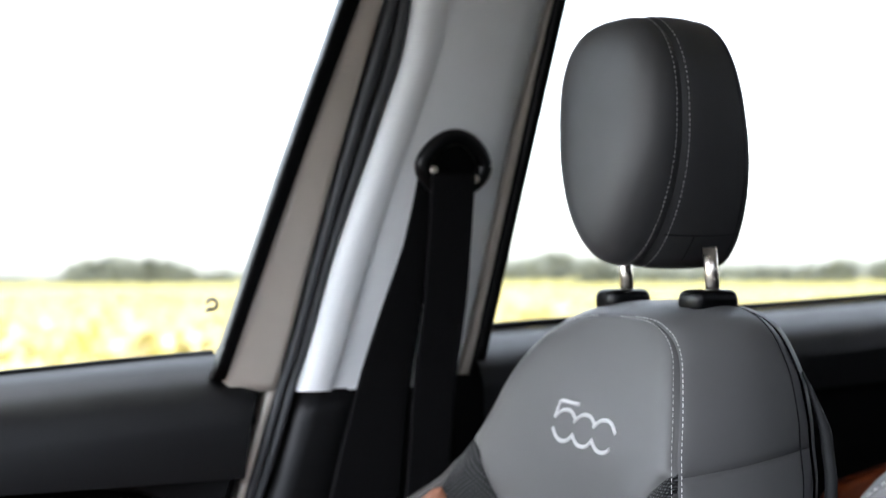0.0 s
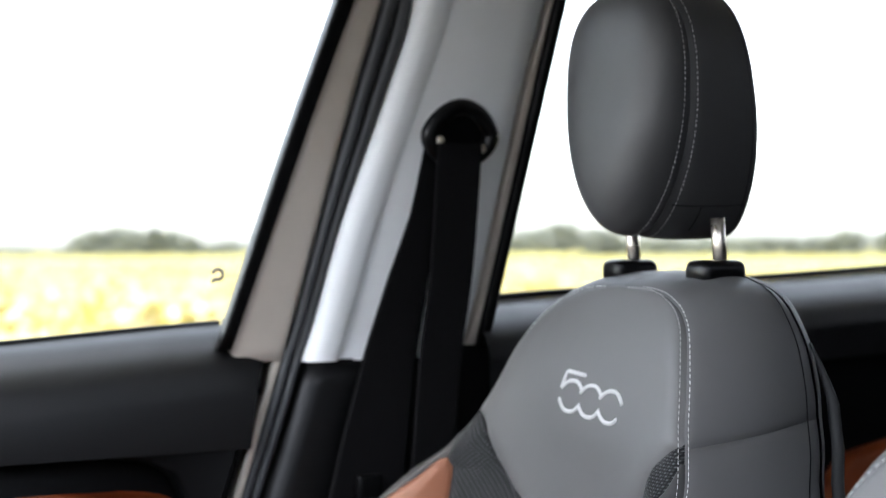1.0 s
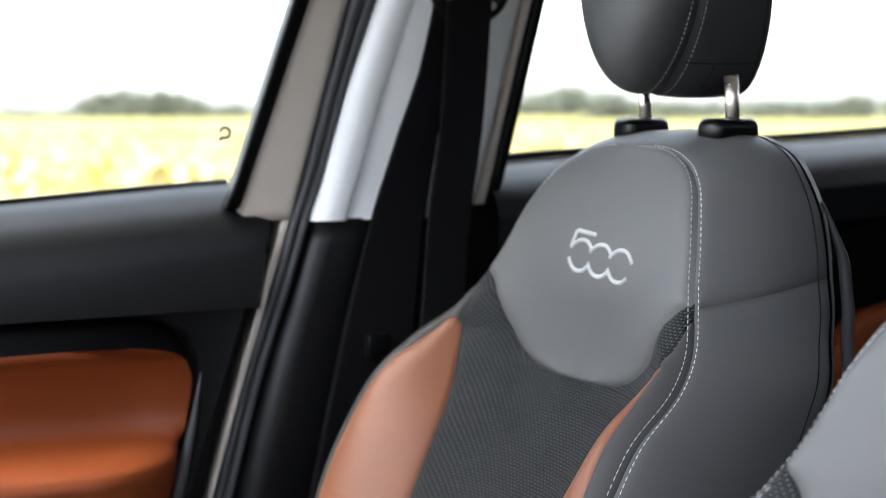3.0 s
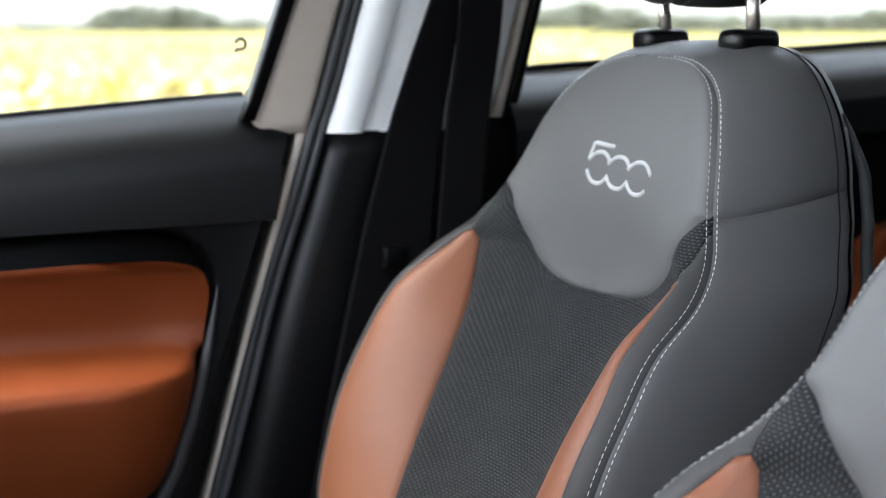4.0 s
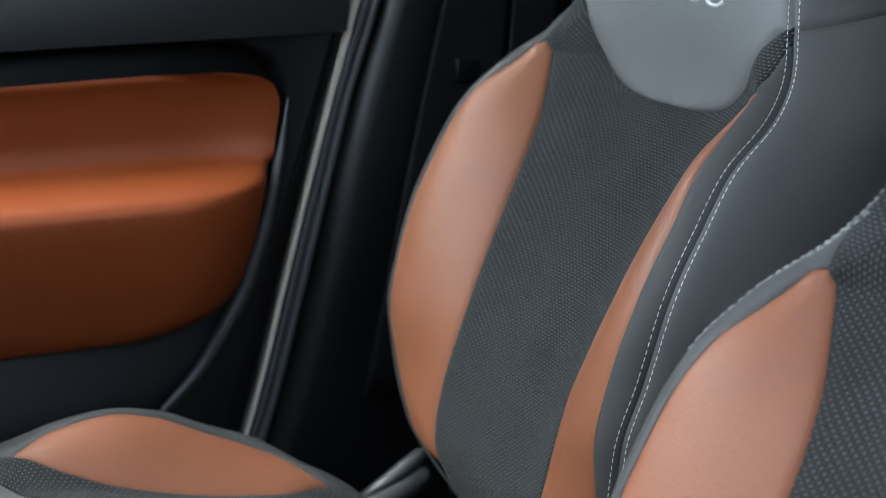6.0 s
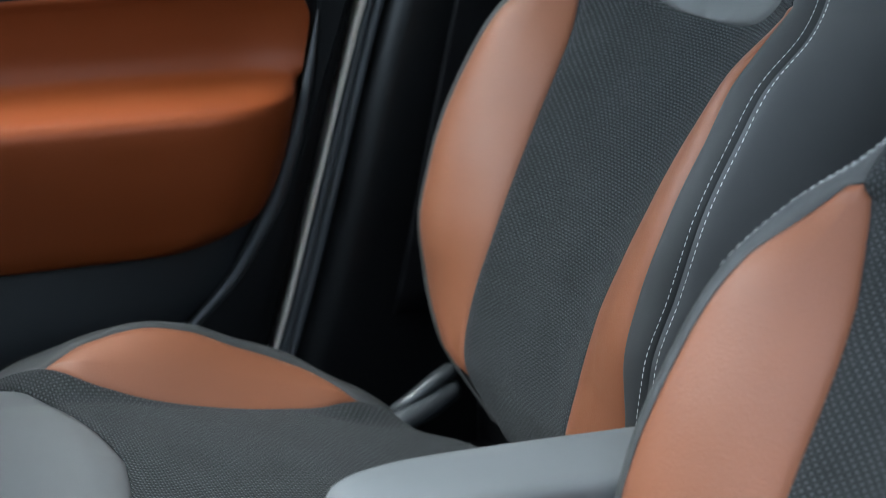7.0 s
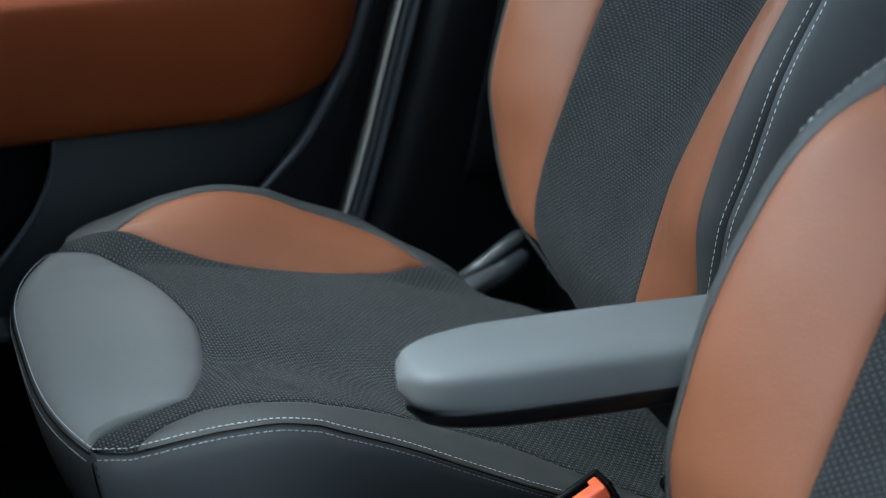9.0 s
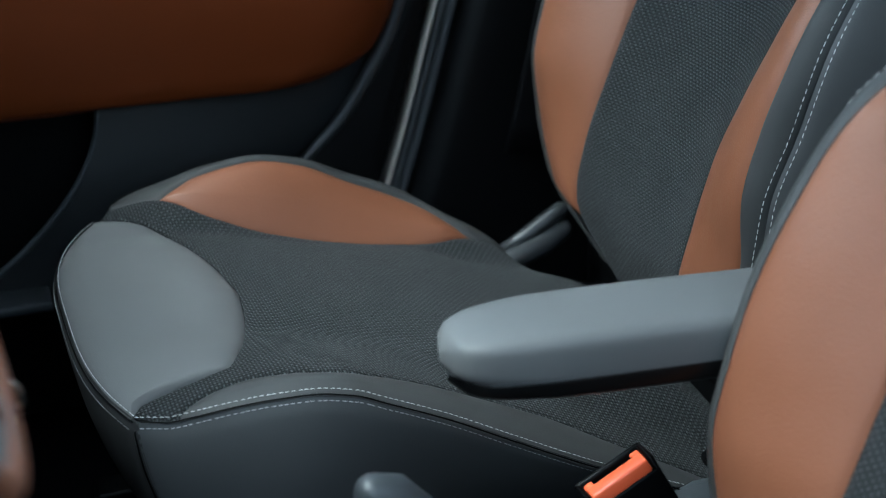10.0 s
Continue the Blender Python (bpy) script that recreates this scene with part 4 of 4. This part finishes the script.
pad_far = curve_of([0.0, 0.06, 0.12, 0.16, 0.183, 0.196, 0.204, 0.2098, 0.22], [-0.712, -0.721, -0.742, -0.767, -0.797, -0.827, -0.854, -0.867, -0.868])
pad_near = curve_of([0.0, 0.06, 0.12, 0.1449, 0.1635, 0.1720, 0.1770, 0.1800, 0.1830, 0.1880, 0.1955, 0.203], [-0.712, -0.720, -0.735, -0.745, -0.7535, -0.760, -0.778, -0.800, -0.826, -0.847, -0.858, -0.868])
pad_r = lambda w: np.where(w < 0, pad_near(-w), pad_far(w))
# the side towards the console is lower and has no tan bolster
c_win = curve_of(cr, [0.210, 0.219, 0.228, 0.238, 0.249, 0.252, 0.252, 0.252, 0.252, 0.250, 0.245])
cn = [-0.87, -0.84, -0.80, -0.765, -0.74, -0.71, -0.675, -0.65, -0.60, -0.55, -0.50, -0.45, -0.33]
c_ein = curve_of(cn, [0.587, 0.5872, 0.5925, 0.5996, 0.6030, 0.6046, 0.5985, 0.5872, 0.563, 0.535, 0.507, 0.480, 0.42])
c_cin = curve_of(cn, [0.588, 0.5892, 0.5945, 0.6010, 0.6046, 0.6074, 0.6030, 0.5930, 0.570, 0.543, 0.516, 0.489, 0.43])
rim_in = curve_of([-0.87, -0.825, -0.812, -0.795, -0.772, -0.752, -0.723, -0.70, -0.674, -0.632, -0.589, -0.545, -0.496, -0.427, -0.33],
                  [0.2095, 0.2215, 0.2150, 0.2080, 0.2023, 0.2005, 0.2075, 0.2135, 0.2155, 0.2070, 0.1997, 0.1947, 0.1940, 0.2055, 0.2250])
OUT_CUSHION = (-0.6, 0, 0.2)


def cushion(s, x):
    """Cushion top: s from -1 to 1 across, x along the car."""
    a = np.abs(s)
    inner = s < 0
    w = np.where(inner, c_win(x), c_w(x))
    crown = np.where(inner, c_cin(x), c_crown(x))
    edge = np.where(inner, c_ein(x), c_edge(x))
    top = c_mid(x) + (crown - c_mid(x)) * np.where(inner, smooth01(a, 0.28, 0.90), smooth01(a, 0.56, 0.84))
    z = top + (edge - top) * np.where(inner, smooth01(a, 0.84, 1.06) / 0.83, smooth01(a, 0.82, 1.02)) ** 1.2
    return x - 0.004 + np.where(inner, 0.029, 0.060) * a**3.2 * smooth01(-x, 0.78, 0.87), s * w, z


def build_cushion(seat):
    core_c = lambda a, b: (lambda p: (p[0] + 0.008, p[1] * 0.97, p[2] - 0.014))(cushion(2 * a - 1, -0.87 + b * 0.60))
    base = part("cushion", sheet_mesh(core_c, 40, 40, out=OUT_CUSHION), FOAM, seat, "dark cushion foam under the covers")

    def front_pad(a, b):
        s = 2 * a - 1
        w = s * np.where(s < 0, 0.2030, 0.2098)
        r1 = pad_r(w)
        x = -0.868 + b * (r1 + 0.868)
        return cushion(np.clip(w / c_w(x), -1, 1), x)
    part("front_panel", sheet_mesh(front_pad, 240, 44, 0.008, 0.018, (0, 0, 1, 1), OUT_CUSHION), PANEL, base, "smooth grey leather cushion front panel")

    def cloth(a, b):
        s = 2 * a - 1
        half = np.where(s < 0, 0.2030, 0.2098)
        x0 = pad_r(s * half)
        x = x0 + b**1.2 * (-0.27 - x0)
        full = np.where(s < 0, np.minimum(rim_in(x) + 0.003, c_win(x) - 0.001), np.minimum(cloth_w(x) + 0.002, c_w(x) - 0.001))
        k = np.where(s < 0, smooth01(b, 0, 0.07), smooth01(b, 0, 0.10))
        w = s * (half * (1 - k) + full * k)
        return cushion(w / np.where(s < 0, c_win(x), c_w(x)), x)
    part("cushion_insert", sheet_mesh(cloth, 300, 150, 0.002, 0.005, (1, 1, 1, 0), OUT_CUSHION, 0.0008, plan=1), CLOTH, base, "dark woven cloth cushion insert")
    for sgn in (1, -1):
        def bolster(a, b, sgn=sgn):
            x = -0.754 + b * 0.329
            lo = cloth_w(x)
            hi = np.maximum(rim_w(x), lo + 0.0005)
            return cushion(sgn * (lo + a * (hi - lo)) / c_w(x), x)
        if sgn > 0:
            part("cushion_bolster", sheet_mesh(bolster, 40, 70, 0.007, 0.016, (1, 1, 1, 1), OUT_CUSHION), TAN, base, "tan leather cushion bolster")

        def rim(a, b, sgn=sgn):
            x = -0.822 + b * 0.487
            if sgn < 0:
                lo, hi = np.minimum(rim_in(x), c_win(x) - 0.0005), c_win(x)
            else:
                lo, hi = np.minimum(np.maximum(rim_w(x), cloth_w(x)) - 0.004 * smooth01(x, -0.80, -0.775) * smooth01(-x, 0.735, 0.755), c_w(x) - 0.0005), c_w(x)
            return cushion(sgn * (lo + a * (hi - lo)) / hi, x)
        part("cushion_edging", sheet_mesh(rim, 24, 70, 0.004, 0.010, (1, 1, 1, 0), OUT_CUSHION), EDGING, base, "grey leather cushion edging")

        def side(a, b, sgn=sgn):
            x = -0.869 + b * 0.547
            x0, y0, z0 = cushion(sgn * np.ones_like(x), x)
            d = a * 0.24
            return x0 + 0.02 * a + 0.10 * a**1.4 * (1 - b) ** 5 - 0.016 * np.sin(np.minimum(a * 3.0, 1.5708)) * (1 - b) ** 9, y0 + sgn * (0.012 * np.sin(np.pi * np.minimum(a * 1.3, 1)) - 0.02 * a - 0.16 * a * smooth01(b, 0.18, 0.70)), z0 - d * (1 - 0.3 * smooth01(b, 0.3, 1))
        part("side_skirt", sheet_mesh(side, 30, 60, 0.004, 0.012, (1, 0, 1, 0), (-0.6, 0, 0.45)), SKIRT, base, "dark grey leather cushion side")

        def row_in(t, sgn=sgn):
            x = -0.868 + t * 0.50
            return (lambda a, b, sgn=sgn: cushion(sgn * (1 - a), b)), 0.022, x
        def row_out(t, sgn=sgn):
            return (lambda a, b, side=side: side(a, b)), 0.018, 0.004 + t * 0.93
        for row, off, o in ((row_in, 0.0022, OUT_CUSHION), (row_out, 0.0018, (-0.6, 0, 0.45))) if sgn < 0 else ():
            p, n = seam(row, off, o, 150)
            part("stitching", stitches_bm(p, n, 0.0050, 0.0035), THREAD, base, "white seam stitching")

    def nose(a, b):
        s = 2 * a - 1
        x0, y0, z0 = cushion(s, np.full_like(s, -0.869))
        return x0 - 0.016 * np.sin(np.minimum(b * 3.0, 1.5708)) + 0.02 * b + 0.10 * b**1.4, y0 + np.sign(s) * np.abs(s) ** 6 * (0.012 * np.sin(np.pi * np.minimum(b * 1.3, 1)) - 0.02 * b), z0 - 0.24 * b
    # front darker than the side skirt: footwell shade put into its leather colour
    part("front_skirt", sheet_mesh(nose, 60, 36, 0.003, 0.010, (1, 1, 1, 0), (-0.6, 0, 0.45)), SHADED_LEATHER, base, "charcoal leather cushion front darkened for shade")
    for row in (lambda t: (cushion, -0.97 + 1.94 * t, -0.8662), lambda t: ((lambda a, b: nose((a + 1) / 2, b)), -0.97 + 1.94 * t, 0.032)):
        p, n = seam(row, 0.0026, (-0.6, 0, 0.3), 120)
        part("stitching", stitches_bm(p, n, 0.0050, 0.0035), THREAD, base)
    for sgn in (1, -1):
        rim_line, _ = seam(lambda t, sgn=sgn: ((lambda a, b, sgn=sgn: cushion(sgn * (1 - a), b)), 0.0005, -0.866 + 0.52 * t), 0.0003, OUT_CUSHION, 120)
        part("seam_line", tube_bm(rim_line, 0.0007, 6), RUBBER, base)
    nose_line, _ = seam(lambda t: ((lambda a, b: nose((a + 1) / 2, b)), -0.985 + 1.97 * t, 0.004), 0.0008, (-0.6, 0, 0.3), 100)
    part("seam_line", tube_bm(nose_line, 0.0008, 6), RUBBER, base)
    for sgn in (1, -1):
        pts, _ = seam(lambda t, sgn=sgn: ((lambda a, b, sgn=sgn: nose((a + 1) / 2, b)), sgn * 0.995, 0.03 + 0.95 * t), 0.0012, (-0.6, 0, 0.45), 40)
        part("corner_seam", tube_bm(pts, 0.0008, 6), RUBBER, base)
    # plinth under the cushion
    part("seat_base", box_bm((-0.80, -0.215, 0.30), (-0.20, 0.215, 0.44), 0.02), BLACK, seat, "black plastic seat base")
    # black filler box: blocks daylight and stands for the shade in this gap
    part("gap_block", box_bm((-0.262, -0.185, 0.37), (-0.195, 0.245, 0.60), 0.02), BLACK, seat, "black box added to keep the gap behind the cushion dark")
    for y in (-0.17, 0.17):
        part("seat_rail", box_bm((-0.85, y - 0.02, 0.26), (-0.15, y + 0.02, 0.31), 0.004), BLACK, seat)
    part("recliner_cover", tube_bm([(-0.41, 0.195, 0.470), (-0.364, 0.20, 0.483), (-0.33, 0.205, 0.493), (-0.302, 0.21, 0.505), (-0.294, 0.21, 0.509)], [0.010, 0.014, 0.0145, 0.013, 0.006], 16), SATIN, seat, "satin grey plastic recliner cover")
    part("recliner_lever", tube_bm([(-0.385, 0.205, 0.488), (-0.345, 0.208, 0.506), (-0.325, 0.21, 0.517), (-0.304, 0.212, 0.528), (-0.297, 0.212, 0.532)], [0.006, 0.009, 0.0095, 0.009, 0.004], 14), SATIN, seat)
    part("recliner_cover", box_bm((-0.425, -0.30, 0.38), (-0.26, -0.225, 0.448), 0.02), GREY_PLASTIC, seat)
    return base


HR_X, HR_Z, HR_SEAM, HR_REAR = -0.0076, 1.3646, -0.0281, 0.0531


def head(t, depth, ang):
    """Headrest: t is the scale of the outline at depth; ang runs round it."""
    c, s = np.cos(ang), np.sin(ang)
    e = np.where(s < 0, 2 / 2.08, 2 / 2.94)
    z = np.where(s < 0, 0.1335, 0.1172) * t * np.sign(s) * np.abs(s) ** e
    k = z / 0.129
    y = 0.0894 * t * np.sign(c) * np.abs(c) ** e * (1 + 0.125 * k - 0.10 * k**2)
    x = HR_X + depth * (1 - 0.261 * k + 0.044 * k**2) - 0.086 * z - 0.0026 * k**2
    return x, y, HR_Z + z + (depth - HR_SEAM) * 0.10 * np.sign(k) * k**2


def build_headrest(seat):
    hr = part("headrest", sheet_mesh(lambda a, b: head(0.93 * np.sin(b * np.pi) ** 0.5, -0.055 + 0.11 * b, a * math.tau), 40, 20, out=(HR_X, 0, HR_Z)), FOAM, seat, "black leather headrest on two chrome posts")
    fr = lambda a, b: head(np.sin(b * np.pi / 2) ** 0.60, HR_SEAM - 0.047 * np.cos(b * np.pi / 2) ** 0.62, a * math.tau)
    part("front_cushion", sheet_mesh(fr, 90, 36, 0.0035, 0.008, (0, 0, 0, 1), (HR_X + 0.03, 0, HR_Z)), HEAD, hr, "padded black leather headrest front")
    rw = lambda a, b: head(1 - 0.06 * b**2, HR_SEAM + (HR_REAR - HR_SEAM) * b, a * math.tau)
    part("side_cover", sheet_mesh(rw, 90, 20, 0.003, 0.008, (0, 0, 1, 0), (HR_X + 0.01, 0, HR_Z)), HEAD, hr, "black leather headrest side band")
    bk = lambda a, b: head(0.94 * np.cos(b * np.pi / 2) ** 0.4, HR_REAR + 0.012 * np.sin(b * np.pi / 2), a * math.tau)
    part("rear_cover", sheet_mesh(bk, 90, 12, out=(HR_X - 0.03, 0, HR_Z)), HEAD, hr)
    for f, b, off, o in ((fr, 0.945, 0.0034, (HR_X + 0.03, 0, HR_Z)), (rw, 0.066, 0.0028, (HR_X + 0.01, 0, HR_Z))):
        p, n = seam(lambda t, f=f, b=b: (f, t, b), off, o, 240)
        part("stitching", stitches_bm(p, n, 0.0052, 0.0030, 0.00052), THREAD_DIM, hr, "pale seam stitching")
    for path in (lambda t: (rw, 0.638, 0.03 + 0.96 * t), lambda t: (rw, 0.640 + 0.055 * t, 0.40), lambda t: (rw, t, 0.93)):
        p, n = seam(path, 0.0026, (HR_X, 0, HR_Z), 60)
        part("side_seam", tube_bm(p, 0.0007, 6, up=(0, 1, 0)), RUBBER, hr)
    for y in (0.075, -0.075):
        post = part("post", tube_bm([(0.010, y, 1.19), (0.008, y, 1.22), (0.006, y, 1.247)], 0.0072, 14, up=(0, 1, 0)), CHROME, hr, "brushed chrome headrest post")
        bz = box_bm((-0.024, y - 0.019, 1.180), (0.031, y + 0.019, 1.205), 0.0095, 4)
        part("guide", bz, GLOSS_BLACK, hr, "black plastic post guide")
    return hr


far_seat = thing("front_seat", (-0.45, 0, 0.26), "grey and tan leather front passenger seat with woven cloth centre", "car seat", "front seats")
build_backrest(far_seat)
build_cushion(far_seat)
build_headrest(far_seat)

NEAR = (-0.147, -0.68, -0.07)
near_seat = copy_thing(far_seat, CAR @ pose(-0.45 + NEAR[0], NEAR[1], 0.26 + NEAR[2]))
BASE[near_seat.name] = Vector((-0.45 + NEAR[0], NEAR[1], 0.26 + NEAR[2]))
tagged(near_seat, "grey and tan leather driver's seat with a folding armrest")

# thread along the driver's far bolster
near_back = [ob for ob in near_seat.children if ob.name.startswith("backrest")][0]


def far_row(t):
    v = float(v_of_z(0.925)) + t * (float(v_of_z(1.03)) - float(v_of_z(0.925)))
    return (lambda a, b: front(1 - a, b)), 0.011 / float(k_w(v)), v


p, n = seam(far_row, 0.0026, OUT_BACK, 200)
part("stitching", stitches_bm([q + np.array(NEAR) for q in p], n, width=0.00040), THREAD, near_back, "white seam stitching")

# folding armrest on the driver's seat
arm_len = curve_of([0.0, 0.012, 0.04, 0.10, 0.22, 0.5, 1.0], [0.02, 0.40, 0.66, 0.84, 0.96, 1.0, 1.0])


def arm(a, b):
    ang = a * math.tau
    x = -0.656 + b * 0.361
    k = arm_len(b)
    c, s = np.cos(ang), np.sin(ang)
    e = 0.74 - 0.34 * k
    y = ARM_Y + 0.043 * k * np.sign(c) * np.abs(c) ** e * (1 - 0.16 * np.clip(-s, 0, 1) ** 1.5) - 0.018 * b
    z = ARM_Z + 0.012 - 0.012 * b - 0.003 * (1 - k) + 0.0235 * (0.16 + 0.84 * k) * np.sign(s) * np.abs(s) ** e
    return x, y, z


ARM_Y, ARM_Z = -0.385, 0.684
rest = part("armrest", sheet_mesh(arm, 56, 60, out=(-0.45, ARM_Y, ARM_Z)), GREY, near_seat, "grey leather folding armrest")
part("armrest_tray", sheet_mesh(lambda a, b: (lambda p: (p[0] + 0.006 * (1 - b), ARM_Y + (p[1] - ARM_Y) * 1.005, ARM_Z - 0.0135 + (p[2] - ARM_Z) * 0.50))(arm(a, b)), 56, 50, out=(-0.45, ARM_Y, ARM_Z - 0.02)), GLOSS_BLACK, rest, "black plastic armrest underside")

# ================= belt buckle =================
buckle = thing("belt_buckle", (-0.46, -0.335, 0.42), "black seat belt buckle with an orange release button", "belt buckle")
def oriented(bm, m):
    bmesh.ops.transform(bm, matrix=m, verts=bm.verts)
    return bm


BUCKLE = pose(-0.506, -0.352, 0.552, -8, -28, 0)
housing = bmesh.new()
for lo, hi in (((-0.031, -0.015, -0.11), (0.031, 0.015, -0.012)), ((-0.031, 0.009, -0.014), (0.031, 0.015, 0.0)), ((-0.031, -0.015, -0.014), (-0.026, 0.012, 0.0)), ((0.026, -0.015, -0.014), (0.031, 0.012, 0.0))):
    piece = box_bm(lo, hi, 0.0025, 2)
    tmp = bpy.data.meshes.new("tmp")
    piece.to_mesh(tmp)
    piece.free()
    housing.from_mesh(tmp)
    bpy.data.meshes.remove(tmp)
part("housing", oriented(housing, BUCKLE), BLACK, buckle, "black plastic buckle housing")
button = box_bm((-0.0255, -0.0145, -0.013), (0.0255, 0.001, -0.001), 0.002, 2)
part("release_button", oriented(button, BUCKLE), ORANGE, buckle, "orange release button")
for x in (-0.0215, 0.0215):
    part("button_end", oriented(box_bm((x - 0.004, -0.002, -0.013), (x + 0.004, 0.0085, -0.002), 0.0015, 2), BUCKLE), ORANGE, buckle)
part("stalk", tube_bm([(-0.46, -0.345, 0.46), (-0.43, -0.338, 0.40), (-0.39, -0.33, 0.33)], 0.016, 10, 0.5), BLACK, buckle)

# ================= hand brake, console, steering wheel =================
lever = thing("handbrake", (-0.60, -0.42, 0.26), "pale grey handbrake lever between the seats", "handbrake")
tip = [(-0.719 - 0.013 * math.cos(a), -0.43, 0.6235, 0.001 + 0.0135 * math.sin(a)) for a in np.linspace(0, 1.5, 9)]
tip += [(-0.705, -0.43, 0.620, 0.015), (-0.69, -0.43, 0.602, 0.0155), (-0.66, -0.42, 0.552, 0.016), (-0.58, -0.41, 0.45, 0.017)]
part("grip", tube_bm([q[:3] for q in tip], [q[3] for q in tip], 24), GREY_PLASTIC, lever)
console = thing("centre_console", (-0.75, -0.36, 0.26), "black plastic centre console between the seats", "console")
part("console_body", box_bm((-1.25, -0.44, 0.26), (-0.25, -0.29, 0.40), 0.02), BLACK, console)
wheel = thing("steering_wheel", (-1.011, -0.68, 1.03), "steering wheel with a tan leather rim and chrome trim", "steering wheel")
lean = radians(14)
ring = [(-1.011 - 0.185 * math.sin(t) * math.sin(lean), -0.68 + 0.185 * math.cos(t), 1.03 + 0.185 * math.sin(t) * math.cos(lean)) for t in np.linspace(0, math.tau, 65)]
part("rim", tube_bm(ring, 0.017, 14, up=(math.cos(lean), 0, math.sin(lean)), caps=False), GREY, wheel, "grey leather steering wheel rim")
band = [(x + 0.015 * math.cos(lean), y, z + 0.015 * math.sin(lean)) for x, y, z in ring]
part("rim_band", tube_bm(band, 0.0065, 14, up=(math.cos(lean), 0, math.sin(lean)), caps=False), TAN, wheel, "tan leather band on the rim")
bm = bmesh.new()
bmesh.ops.create_uvsphere(bm, u_segments=28, v_segments=16, radius=0.075)
bmesh.ops.scale(bm, vec=(0.42, 1, 0.9), verts=bm.verts)
part("airbag_cover", oriented(bm, pose(-1.011, -0.68, 1.03, 0, -14, 0)), GREY, wheel, "grey airbag cover")
for ang in (0, math.pi, -math.pi / 2):
    a = Vector((-1.003 - 0.06 * math.sin(ang) * math.sin(lean), -0.68 + 0.06 * math.cos(ang), 1.03 + 0.06 * math.sin(ang) * math.cos(lean)))
    b = Vector((-1.003 - 0.182 * math.sin(ang) * math.sin(lean), -0.68 + 0.182 * math.cos(ang), 1.03 + 0.182 * math.sin(ang) * math.cos(lean)))
    part("spoke", tube_bm([a, (a + b) / 2, b], 0.016, 10, 0.5, up=(1, 0, 0)), BLACK, wheel)
stalk = thing("column_stalk", (-0.96, -0.55, 0.80), "black steering column stalk with chrome rings", "stalk")
part("arm", tube_bm([(-1.05, -0.68, 0.86), (-1.0, -0.60, 0.82), (-0.952, -0.52, 0.787), (-0.940, -0.497, 0.776), (-0.937, -0.490, 0.766)], [0.009, 0.009, 0.008, 0.006, 0.003], 14), BLACK, stalk)
for k in range(3):
    bow = [(-0.9455 + 0.0085 * math.sin(a) - 0.0015 * k, -0.5075, 0.7905 - 0.0085 * k - 0.010 * (1 - math.cos(a))) for a in np.linspace(0, 1.5, 8)]
    part("chrome_trim", tube_bm(bow, 0.0008, 8, up=(0, 1, 0)), CHROME, stalk, "bright chrome trim")
